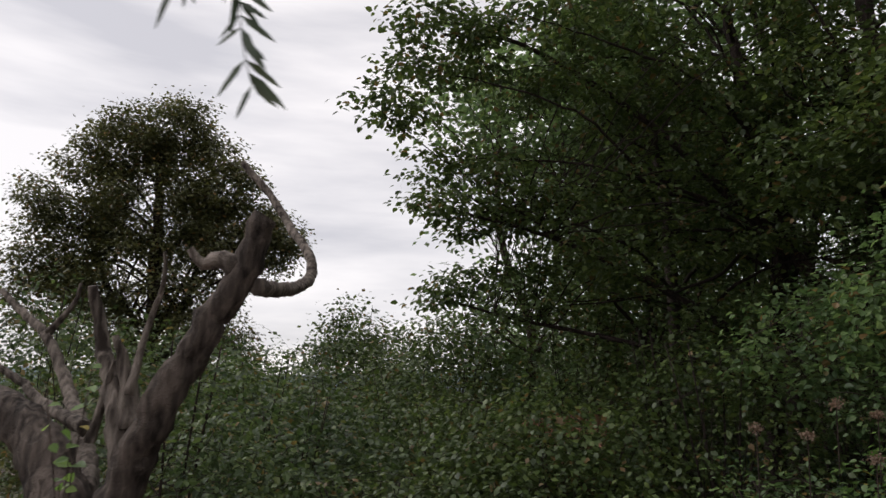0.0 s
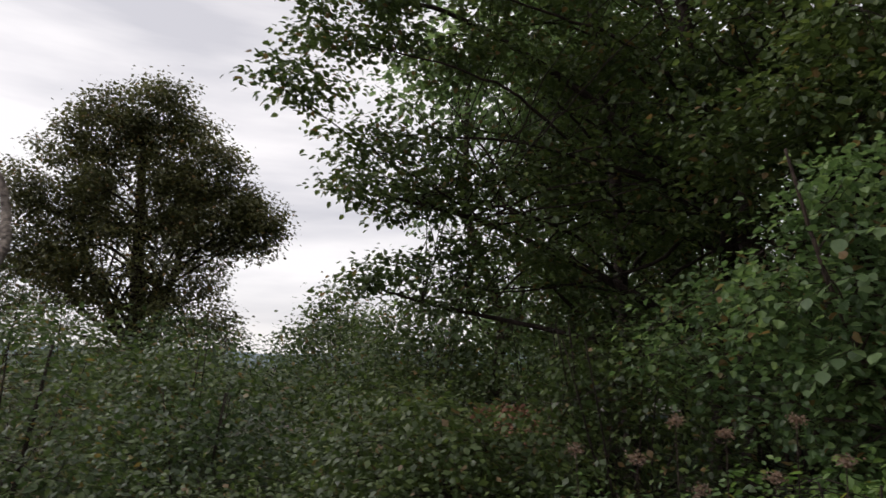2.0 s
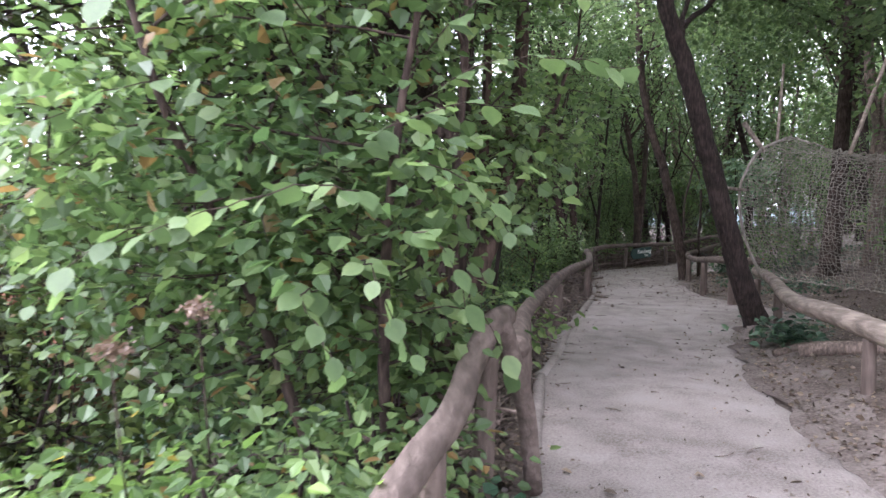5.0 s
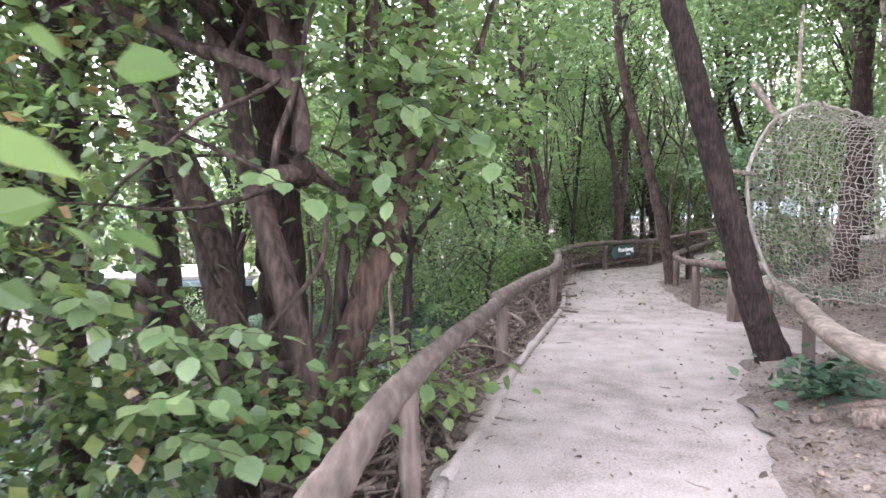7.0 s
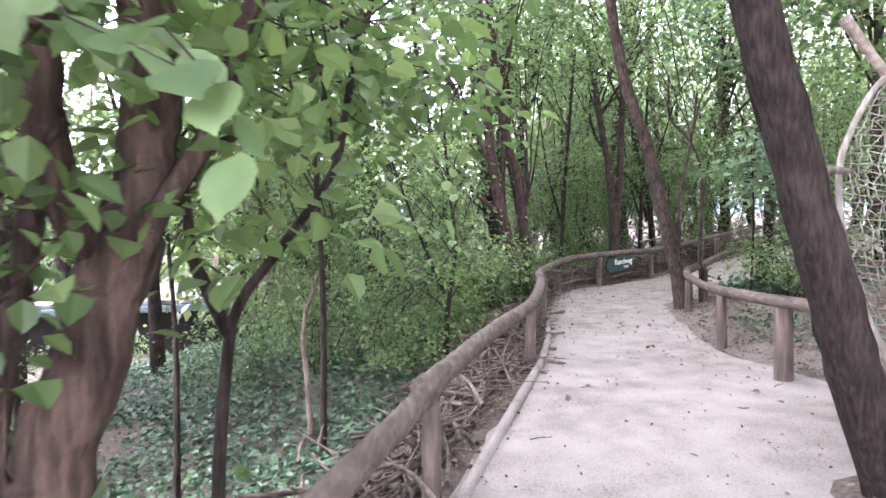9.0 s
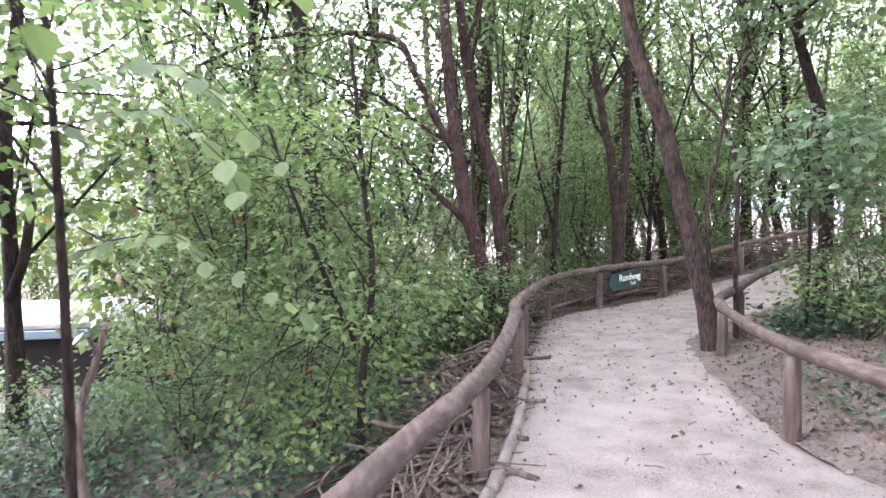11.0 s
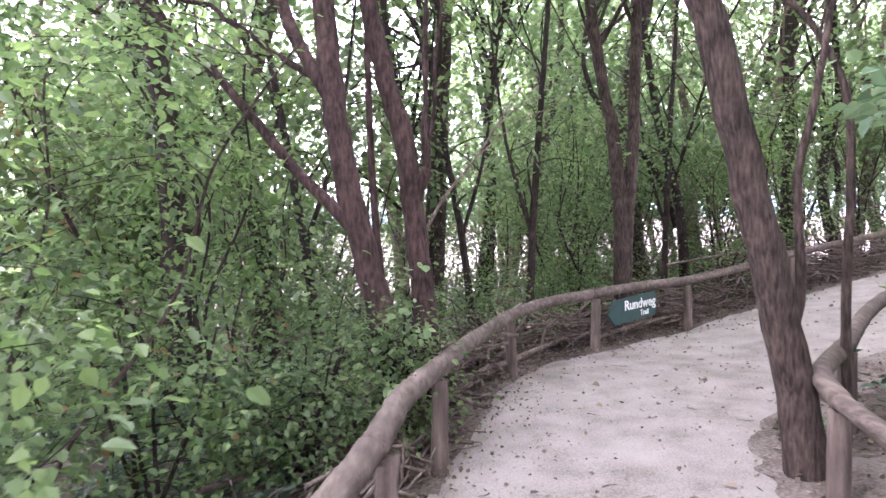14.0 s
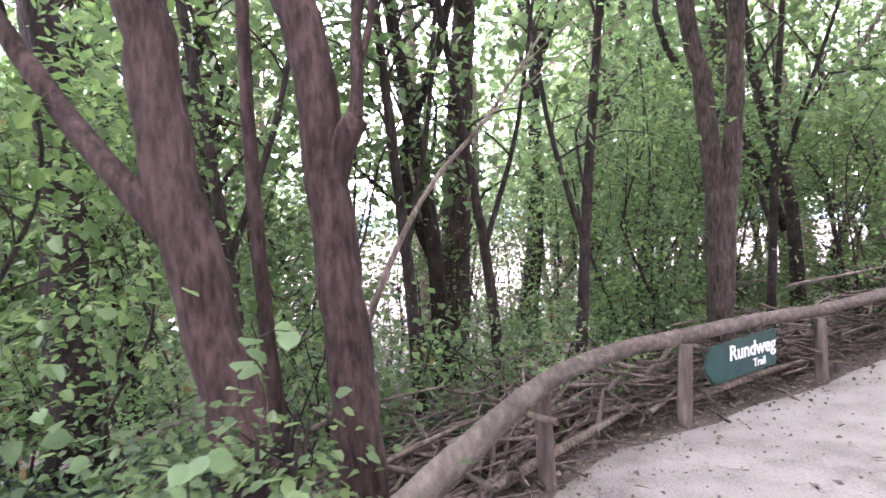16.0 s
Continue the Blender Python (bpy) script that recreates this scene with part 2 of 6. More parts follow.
class Tubes:
    """Collects tapered round limbs into one mesh."""

    def __init__(self):
        self.v, self.q, self.n = [], [], 0

    def add(self, pts, r0, r1, sides=6, rough=0.0, rng=None, flare=0.0, cap=True):
        p = np.asarray(pts, float)
        m = len(p)
        t = np.gradient(p, axis=0)
        t /= np.linalg.norm(t, axis=1)[:, None] + 1e-9
        ref = np.array([0.31, 0.87, 0.38]) if abs(t[:, 2]).mean() > 0.5 else np.array([0.05, 0.1, 1.0])
        a = np.cross(t, ref)
        a /= np.linalg.norm(a, axis=1)[:, None] + 1e-9
        b = np.cross(t, a)
        f = np.linspace(0, 1, m)
        r = r0 + (r1 - r0) * f + flare * np.exp(-f * m * 0.45)
        ang = np.linspace(0, 2 * np.pi, sides, endpoint=False)
        rad = np.repeat(r[:, None], sides, 1)
        if rough and rng is not None:
            ridge = 1 + rough * 0.6 * np.sin(ang * 3 + rng.uniform(0, 6))[None] * np.cos(f * 7 + rng.uniform(0, 6))[:, None]
            rad = rad * ridge * (1 + rough * rng.normal(0, 0.5, (m, sides)))
        ring = p[:, None] + rad[..., None] * (np.cos(ang)[None, :, None] * a[:, None] + np.sin(ang)[None, :, None] * b[:, None])
        v = ring.reshape(-1, 3)
        i, j = np.meshgrid(np.arange(m - 1), np.arange(sides), indexing="ij")
        k = (j + 1) % sides
        q = np.stack([i * sides + j, i * sides + k, (i + 1) * sides + k, (i + 1) * sides + j], -1).reshape(-1, 4)
        if cap and sides % 2 == 0:
            for base in (0, (m - 1) * sides):
                for h in range(1, sides // 2):
                    c = [base + h - 1, base + h, base + sides - h - 1, base + sides - h]
                    q = np.vstack([q, [c if base else c[::-1]]])
        self.v.append(v)
        self.q.append(q + self.n)
        self.n += len(v)

    def mesh(self, name, material):
        return raw_mesh(name, np.vstack(self.v), np.vstack(self.q), material)


def unit(a):
    return a / (np.linalg.norm(a, axis=-1, keepdims=True) + 1e-9)


def leaves(name, pos, way, up, size, material, wide=0.36, fold=0.25, simple=False):
    """Many folded, pointed leaf blades as one mesh."""
    pos, way = np.asarray(pos), unit(way)
    side = unit(np.cross(way, up))
    nor = np.cross(side, way)
    s = size[:, None]
    w, h = s * wide, s * wide * fold
    b = pos
    if simple:
        v = np.stack([b, pos + way * s * 0.45 + side * w, pos + way * s - nor * h, pos + way * s * 0.45 - side * w], 1).reshape(-1, 3)
        return raw_mesh(name, v, np.arange(len(pos) * 4).reshape(-1, 4)[:, ::-1], material, False)
    l1, r1 = pos + way * s * 0.3 + side * w + nor * h, pos + way * s * 0.3 - side * w + nor * h
    l2, r2 = pos + way * s * 0.72 + side * w * 0.72 + nor * h * 0.6, pos + way * s * 0.72 - side * w * 0.72 + nor * h * 0.6
    tip = pos + way * s - nor * h * 0.8
    v = np.stack([b, l1, l2, tip, r2, r1], 1).reshape(-1, 3)
    k = np.arange(len(pos))[:, None] * 6
    q = np.concatenate([k + np.array([[0, 3, 2, 1]]), k + np.array([[0, 5, 4, 3]])], 1).reshape(-1, 4)
    return raw_mesh(name, v, q, material, False)


def clumps(rng, centres, radius, count, size, droop=0.35, flat=0.6):
    """Leaf places, ways, upward sides and sizes round the ends of twigs."""
    c = np.repeat(np.asarray(centres), count, 0)
    off = rng.normal(0, 1, c.shape) * radius * np.array([1, 1, flat])
    away = unit(off + rng.normal(0, 0.35 * radius, c.shape))
    way = away * np.array([1, 1, 0.5]) + rng.normal(0, 0.35, c.shape) + np.array([0, 0, -droop])
    up = np.array([0, 0, 1.0]) + rng.normal(0, 0.38, c.shape)
    return c + off, way, up, size * rng.uniform(0.6, 1.25, len(c))


def ball_points(rng, blobs):
    """Places for leaf clumps in a few rounded masses, denser towards their outside."""
    out = []
    for x, y, z, rx, ry, rz, n in blobs:
        d = unit(rng.normal(0, 1, (n, 3)))
        out.append(np.array([x, y, z]) + d * np.array([rx, ry, rz]) * rng.uniform(0.25, 1, n)[:, None] ** 0.5)
    return np.vstack(out)


def tree(name, label, category, trunks, blobs, leaf, per, spread, bark, green, seed, group="", limbs=14, twig=0.007, flat=0.6,
         wide=0.36, droop=0.35, sides=10, kind="", split=False, simple=False, exact=False):
    """A tree: each trunk a line with its two radii, limbs out to the leaf masses, twigs and a crown of leaves."""
    rng = np.random.default_rng(seed)
    top = thing(name, trunks[0][0][0], label, category, group, kind)
    lines = []
    for pts, r0, r1 in trunks:
        t = Tubes()
        line = smooth_line(pts, 0.4 if simple else 0.05 if exact else 0.10)
        line[1:-1] += rng.normal(0, r0 * 0.05, line[1:-1].shape)
        low = len(lines) == 0 or pts[0][2] < -0.2
        t.add(line, r0, r1, 6 if simple else max(sides, 6) + 4, 0.07 if exact else 0.05, rng, r0 * (0.12 if exact else 0.35) if low else 0)
        hang("trunk", t.mesh("trunk", bark), top)
        lines.append((line, r0, r1))
    ends = ball_points(rng, blobs)
    t = Tubes()
    samples = [ln for ln, _, _ in lines]
    for e in ends[rng.permutation(len(ends))[:limbs]]:
        ln, r0, r1 = lines[rng.integers(len(lines))]
        low = ln[ln[:, 2] < e[2] + 0.2]
        low = low if len(low) > 2 else ln[:3]
        i = int(len(low) * rng.uniform(0.45 if simple else 0.66, 0.98))
        s = low[min(i, len(low) - 1)]
        f = min(i, len(low) - 1) / len(ln)
        mid = (s + e) / 2 + np.array([0, 0, 0.12 * np.linalg.norm(e - s)]) + rng.normal(0, 0.09, 3) * np.linalg.norm(e - s)
        b = smooth_line([s, mid, e], 0.5 if simple else 0.18)
        b[1:-1] += rng.normal(0, 0.012, b[1:-1].shape)
        tt = Tubes() if split else t
        tt.add(b, max(twig, (r0 + (r1 - r0) * f) * rng.uniform(0.3, 0.5)), twig * 0.7, 3 if simple else 5, cap=False)
        if split:
            hang("branch", tt.mesh("branch", bark), top)
        samples.append(b)
    cloud = np.vstack(samples)
    for e in ends[::3] if simple else ends:
        d = np.linalg.norm(cloud - e, axis=1)
        s = cloud[np.argmin(d)]
        if 0.05 < d.min() < 3:
            mid = (s + e) / 2 + rng.normal(0, 0.1, 3) * d.min()
            t.add(np.array([s, mid, e]), twig * 0.8, twig * 0.35, 3, cap=False)
    if t.v:
        hang("branchwork", t.mesh("branchwork", bark), top, kind="stuff")
    p, w, u, s = clumps(rng, ends, spread, per, leaf, droop, flat)
    hang("crown", leaves("crown", p, w, u, s, green, wide, simple=simple), top)
    return top


# ---------------- the lie of the land ----------------
LEFT = np.array([(-4.6, -9.5), (-3.7, -6.9), (-2.0, -4.2), (0.05, -1.4), (0.85, 0.3), (1.42, 2.45), (2.39, 5.05), (3.68, 7.95), (4.42, 10.1), (4.75, 11.25),
                 (5.70, 13.49), (6.83, 14.45), (8.40, 15.45), (10.4, 16.2), (13.0, 16.8), (17, 17.0)])
RIGHT = np.array([(0.2, -9.8), (0.7, -7.0), (1.4, -4.2), (2.3, -1.2), (2.75, 0.4), (3.35, 2.3), (4.2, 4.05), (5.35, 4.75), (6.2, 5.6), (6.0, 6.9), (5.86, 8.1),
                  (6.55, 10.45), (6.95, 11.4), (7.9, 12.35), (9.4, 13.0), (12.0, 13.6), (17, 13.8)])


def along(line, xy):
    """Distance of points from a line of walk, and on which side: above nought to its left."""
    best, side = np.full(len(xy), 1e9), np.zeros(len(xy))
    for a, b in zip(line[:-1], line[1:]):
        d = b - a
        u = np.clip(((xy - a) @ d) / (d @ d), 0, 1)
        off = xy - (a + u[:, None] * d)
        dist = np.linalg.norm(off, axis=1)
        s = d[0] * off[:, 1] - d[1] * off[:, 0]
        better = dist < best - 1e-9
        best, side = np.where(better, dist, best), np.where(better, np.sign(s), side)
    return best * side


def base_height(x, y):
    z = 0.075 * np.minimum(y + 1.0, 0)
    z = np.maximum(z, -0.9)
    return z + 0.13 * np.clip(x - 8.3, 0, 8)


def height(x, y):
    x, y = np.atleast_1d(np.asarray(x, float)), np.atleast_1d(np.asarray(y, float))
    xy = np.stack([x, y], 1)
    dl, dr = np.maximum(along(LEFT, xy) - 0.12, 0), np.maximum(-along(RIGHT, xy) - 0.1, 0)
    z = base_height(x, y)
    steep = np.clip((13.5 - y) / 6, 0.25, 1)
    fall = -(0.55 * steep * (1 - np.exp(-dl / 0.9)) + 0.13 * steep * np.minimum(dl, 14) + 0.045 * np.clip(dl - 14, 0, 120))
    rise = 0.10 * (1 - np.exp(-dr / 0.5)) + 0.07 * np.minimum(dr, 12)
    fall = fall - 0.24 * (1 - steep) * np.clip(dl - 2.2, 0, 6)
    bumps = 0.05 * np.sin(1.7 * x + 0.6 * y) * np.sin(1.3 * y - 0.4 * x) * np.clip((dl + dr) * 1.2, 0, 1)
    mound = 0.13 * np.exp(-((x - 4.72) ** 2 + (y - 4.45) ** 2) / 0.16)
    return z + np.where(dl > 0, fall, rise) + bumps + mound


def ground_at(x, y):
    return float(height(x, y)[0])


def build_ground():
    n = 400
    u = np.linspace(-1, 1, n)
    gx, gy = np.meshgrid(3 + 6 * np.sinh(6.6 * u), 6 + 6 * np.sinh(6.6 * u), indexing="ij")
    z = height(gx.ravel(), gy.ravel())
    inside = (along(LEFT, np.stack([gx.ravel(), gy.ravel()], 1)) < 0.25) & (along(RIGHT, np.stack([gx.ravel(), gy.ravel()], 1)) > -0.25)
    z = np.where(inside, z - 0.03, z)
    v = np.stack([gx.ravel(), gy.ravel(), z], 1)
    i, j = np.meshgrid(np.arange(n - 1), np.arange(n - 1), indexing="ij")
    q = np.stack([i * n + j, (i + 1) * n + j, (i + 1) * n + j + 1, i * n + j + 1], -1)
    tagged(new("ground", raw_mesh("ground", v, q, M_SOIL)), "dark woodland soil with leaf litter falling away downhill", "ground", "", "structure")


def build_path():
    a, b = smooth_line(np.c_[LEFT, LEFT[:, 0] * 0], 0.15)[:, :2], smooth_line(np.c_[RIGHT, RIGHT[:, 0] * 0], 0.15)[:, :2]
    m, k = 170, 22
    pick = lambda p: np.stack([np.interp(np.linspace(0, 1, m), np.linspace(0, 1, len(p)), p[:, c]) for c in (0, 1)], 1)
    a, b = pick(a), pick(b)
    f = np.linspace(0.02, 0.99, k)[None, :, None]
    rng = np.random.default_rng(3)
    wob = np.cumsum(rng.normal(0, 0.02, m))
    wob -= np.linspace(wob[0], wob[-1], m)
    xy = a[:, None] * (1 - f) + b[:, None] * f
    xy[:, -2:, 0] += wob[:, None] * 0.25
    xy[:, -1, 0] += rng.normal(0, 0.028, m)
    xy[:, 0] += rng.normal(0, 0.02, (m, 2))
    x, y = xy[..., 0].ravel(), xy[..., 1].ravel()
    z = base_height(x, y) + 0.012 * np.sin(3 * x + y) * np.cos(2.2 * y) + 0.006
    edge = np.abs(np.linspace(-1, 1, k))[None] ** 10 * 0.045
    z = z - np.repeat(edge, m, 0).ravel()
    i, j = np.meshgrid(np.arange(m - 1), np.arange(k - 1), indexing="ij")
    q = np.stack([i * k + j, i * k + j + 1, (i + 1) * k + j + 1, (i + 1) * k + j], -1)
    tagged(new("path", raw_mesh("path", np.stack([x, y, z], 1), q, M_PATH)), "pale trodden sandy footpath with scattered dry leaves", "path", "", "structure")


def build_verge():
    """Worn mixed sand and soil where the path frays into the bank."""
    line = smooth_line(np.c_[RIGHT, RIGHT[:, 0] * 0], 0.1)[:, :2]
    rng = np.random.default_rng(19)
    d = unit(np.gradient(line, axis=0))
    nrm = np.stack([-d[:, 1], d[:, 0]], 1)
    m, k = len(line), 9
    fray = lambda a: a * np.convolve(rng.normal(0, 1, m + 8), np.ones(9) / 3, "valid") + rng.normal(0, a * 0.6, m)
    inner, outer = 0.16 + fray(0.06), -0.42 + fray(0.09)
    f = np.linspace(0, 1, k)[None]
    off = inner[:, None] * (1 - f) + outer[:, None] * f
    p = line[:, None] + nrm[:, None] * off[..., None]
    x, y = p[..., 0].ravel(), p[..., 1].ravel()
    z = np.maximum(height(x, y), base_height(x, y)) + 0.016 * np.repeat(np.sin(np.pi * np.linspace(0, 1, k))[None], m, 0).ravel() + rng.normal(0, 0.003, len(x)) - 0.004
    i, j = np.meshgrid(np.arange(m - 1), np.arange(k - 1), indexing="ij")
    q = np.stack([i * k + j, (i + 1) * k + j, (i + 1) * k + j + 1, i * k + j + 1], -1)
    tagged(new("verge", raw_mesh("verge", np.stack([x, y, z], 1), q.reshape(-1, 4)[:, ::-1], M_VERGE)), "trodden mix of sand and soil fraying along the path", "verge", "", "structure")


build_ground()
build_path()
build_verge()


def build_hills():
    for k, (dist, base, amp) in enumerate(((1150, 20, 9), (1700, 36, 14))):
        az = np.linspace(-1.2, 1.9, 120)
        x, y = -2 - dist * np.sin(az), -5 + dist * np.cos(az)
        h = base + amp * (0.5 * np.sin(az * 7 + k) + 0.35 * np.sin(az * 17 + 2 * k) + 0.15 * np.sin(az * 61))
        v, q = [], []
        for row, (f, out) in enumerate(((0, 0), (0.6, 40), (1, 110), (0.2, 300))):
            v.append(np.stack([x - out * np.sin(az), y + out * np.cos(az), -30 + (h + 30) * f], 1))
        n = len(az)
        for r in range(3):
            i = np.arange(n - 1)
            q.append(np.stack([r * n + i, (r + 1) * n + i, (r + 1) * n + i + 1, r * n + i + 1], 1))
        tagged(new("backdrop_hill", raw_mesh("hill", np.vstack(v), np.vstack(q), M_HILL)), "wooded hills on the far horizon, haze put into their colour", "hill", "", "structure")


build_hills()


# ---------------- rustic fence along the path ----------------
def log_rail(name, pts, r0, r1, material, parent, seed, label=""):
    rng = np.random.default_rng(seed)
    t = Tubes()
    line = smooth_line(pts, 0.09)
    line[1:-1] += rng.normal(0, 0.002, line[1:-1].shape) + 0.007 * np.sin(np.arange(len(line) - 2) * 0.21 + seed)[:, None] * np.array([0.5, 0.5, 1])
    t.add(line, r0, r1, 16, 0.016, rng)
    ob = hang(name, t.mesh(name, material), parent, label)
    for k in range(max(1, len(line) // 26)):
        i = rng.integers(2, len(line) - 2)
        n = Tubes()
        d = unit(rng.normal(0, 1, 3))
        n.add(np.array([line[i], line[i] + d * (r0 + 0.002), line[i] + d * (r0 + 0.008)]), r0 * 0.42, r0 * 0.2, 8, 0.05, rng)
        kn = hang("knot", n.mesh("knot", material), None)
        kn.parent = ob
    return ob


def post(x, y, top, r, lean, parent, seed, name="post"):
    rng = np.random.default_rng(seed)
    z = min(ground_at(x, y), base_height(x, y))
    t = Tubes()
    line = smooth_line([(x, y, z - 0.1), (x + lean[0] * 0.5, y + lean[1] * 0.5, (z + top) / 2), (x + lean[0], y + lean[1], top)], 0.07)
    t.add(line, r * 1.08, r * 0.95, 12, 0.035, rng)
    return hang(name, t.mesh(name, M_POST), parent)


def build_left_fence():
    f = thing("log_fence", (0.85, 0.3, 0), "weathered round log fence on short posts along the path edge", "fence")
    posts = [(0.44, -0.66, 0.57), (0.70, 0.10, 0.74), (1.42, 2.45, 0.52), (2.39, 5.05, 0.50), (3.68, 7.95, 0.52), (4.42, 10.1, 0.55), (4.78, 11.3, 0.53),
             (5.70, 13.49, 0.50), (6.83, 14.42, 0.55), (8.38, 15.36, 0.53), (10.35, 16.15, 0.78), (12.6, 16.7, 1.08)]
    rng = np.random.default_rng(11)
    for i, (x, y, z) in enumerate(posts):
        post(x, y, z, 0.05 if i > 1 else 0.045, rng.normal(0, 0.025, 2), f, 40 + i)
    log_rail("rail", [(-0.05, -1.75, 0.20), (0.20, -1.15, 0.44), (0.35, -0.80, 0.56), (0.53, -0.40, 0.62), (0.65, -0.05, 0.73), (0.77, 0.17, 0.84), (0.84, 0.30, 0.84)], 0.055, 0.05, M_RAIL, f, 1, "forked bark-stripped rail")
    log_rail("rail", [(0.78, 0.16, 0.85), (0.86, 0.26, 0.66), (0.94, 0.33, 0.42), (1.0, 0.40, 0.0)], 0.045, 0.042, M_RAIL, f, 2)
    log_rail("rail", [(1.05, 1.0, 0.55), (1.43, 2.45, 0.56), (2.39, 5.05, 0.56), (2.62, 5.6, 0.58)], 0.062, 0.055, M_RAIL, f, 3)
    log_rail("rail", [(2.35, 5.0, 0.585), (3.0, 6.5, 0.57), (3.69, 7.95, 0.57), (4.1, 9.1, 0.56), (4.43, 10.15, 0.60)], 0.062, 0.058, M_RAIL, f, 4)
    log_rail("rail", [(4.40, 10.0, 0.61), (4.56, 10.7, 0.61), (4.80, 11.35, 0.59), (5.2, 12.4, 0.57), (5.71, 13.5, 0.55), (6.2, 14.02, 0.58), (6.85, 14.47, 0.60)], 0.06, 0.055, M_RAIL, f, 5)
    log_rail("rail", [(6.80, 14.42, 0.605), (7.6, 14.95, 0.60), (8.4, 15.4, 0.61), (9.4, 15.85, 0.70), (10.4, 16.2, 0.83), (11.5, 16.5, 0.98), (12.8, 16.75, 1.14)], 0.055, 0.045, M_RAIL, f, 6)


def build_right_fences():
    f = thing("log_fence", (6.68, 10.5, 0), "low log fence with cracked rail round a planted island", "fence")
    for i, (x, y, z, r) in enumerate(((6.68, 10.50, 0.47, 0.055), (5.79, 8.13, 0.55, 0.055), (5.56, 6.78, 0.62, 0.075), (7.35, 11.3, 0.56, 0.06), (9.2, 12.75, 0.72, 0.05), (11.4, 13.4, 1.0, 0.05))):
        post(x, y, z, r, (0.01, 0.01), f, 70 + i)
    log_rail("rail", [(6.72, 10.62, 0.51), (6.3, 9.5, 0.54), (5.8, 8.13, 0.60), (5.62, 7.3, 0.65), (5.50, 6.4, 0.70), (5.4, 5.9, 0.72)], 0.045, 0.055, M_RAIL, f, 8)
    log_rail("rail", [(6.66, 10.45, 0.52), (6.85, 10.85, 0.56), (7.35, 11.3, 0.62), (8.2, 12.1, 0.70), (9.2, 12.75, 0.78), (11.4, 13.4, 1.05)], 0.055, 0.045, M_RAIL, f, 9)
    g = thing("log_rail", (4.5, 3.9, 0.3), "thick pale barkless log resting as a rail behind the leaning tree", "log")
    log_rail("log", [(5.2, 5.6, 0.62), (4.72, 4.55, 0.62), (4.35, 3.75, 0.58), (3.98, 2.95, 0.55), (3.72, 2.0, 0.54), (3.5, 1.0, 0.5)], 0.055, 0.085, M_LOG, g, 12)
    for i, (x, y) in enumerate(((5.1, 5.4), (4.35, 3.78), (3.62, 1.6))):
        post(x, y, 0.52, 0.045, (0, 0), g, 90 + i)


def build_kerb():
    k = thing("path_kerb", (2.5, 5.0, 0), "pale earth-stained board edging the path", "kerb", kind="structure")
    for i, (a, b) in enumerate((((1.02, 0.55), (1.58, 2.6)), ((1.6, 2.62), (2.48, 4.9)), ((2.5, 4.92), (3.68, 7.68)), ((3.7, 7.72), (4.40, 9.75)), ((4.42, 9.78), (4.70, 10.9)))):
        d = np.array(b) - np.array(a)
        m = np.array(a) + d * 0.5 + np.array([0.03, -0.02]) * (i % 2)
        t = Tubes()
        z = base_height(np.array([a[0], m[0], b[0]]), np.array([a[1], m[1], b[1]]))
        t.add(smooth_line([(*a, z[0] - 0.01), (*m, z[1] - 0.005), (*b, z[2] - 0.01)], 0.1), 0.045, 0.045, 6, 0.04, np.random.default_rng(i))
        hang("board", t.mesh("board", M_PATH), k)


def text_mesh(body, size, depth):
    c = bpy.data.curves.new("lettering", 'FONT')
    c.body, c.size, c.extrude, c.offset = body, size, depth, size * 0.02
    o = bpy.data.objects.new("lettering", c)
    scene.collection.objects.link(o)
    me = bpy.data.meshes.new_from_object(o.evaluated_get(bpy.context.evaluated_depsgraph_get()))
    bpy.data.objects.remove(o)
    return me


def build_sign():
    at, to = Vector((7.02, 14.50, 0.40)), Vector((8.0, 15.08, 0.43))
    d = (to - at).normalized()
    n = Vector((d.y, -d.x, 0)).normalized()
    n = (n + Vector((0, 0, -0.02))).normalized()
    up = n.cross(d) * -1 if n.cross(d).z < 0 else n.cross(d)
    s = thing("arrow_sign", at, "dark green arrow-shaped wooden trail sign with white lettering", "sign")
    s.matrix_world = Matrix.Translation(at - n * 0.02) @ Matrix((d, up, n)).transposed().to_4x4()
    bm = bmesh.new()
    out = [(0.0, -0.06), (0.10, -0.185), (0.86, -0.155), (0.86, 0.125), (0.07, 0.095), (0.03, 0.02)]
    low, high = [bm.verts.new((x, y, 0)) for x, y in out], [bm.verts.new((x, y, 0.022)) for x, y in out]
    bm.faces.new(low[::-1]), bm.faces.new(high)
    for i in range(len(out)):
        j = (i + 1) % len(out)
        bm.faces.new((low[i], low[j], high[j], high[i]))
    bmesh.ops.bevel(bm, geom=[e for e in bm.edges], offset=0.003, segments=1, affect='EDGES')
    board = part("board", bm, M_SIGN, None)
    board.parent = s
    for body, size, x, y in (("Rundweg", 0.155, 0.27, -0.035), ("Trail", 0.085, 0.56, -0.125)):
        me = text_mesh(body, size, 0.002)
        me.materials.append(M_WHITE)
        o = new("lettering", me)
        o.parent, o.location = board, (x, y, 0.026)
        tagged(o, "white word " + body)
    for x in (0.2, 0.7):
        t = Tubes()
        t.add(smooth_line([(x, 0.08, 0.012), (x, 0.22, 0.012)], 0.05), 0.006, 0.006, 6)
        o = new("hanger", t.mesh("hanger", M_TWIG))
        o.parent = s


build_left_fence()
build_right_fences()
build_kerb()
build_sign()


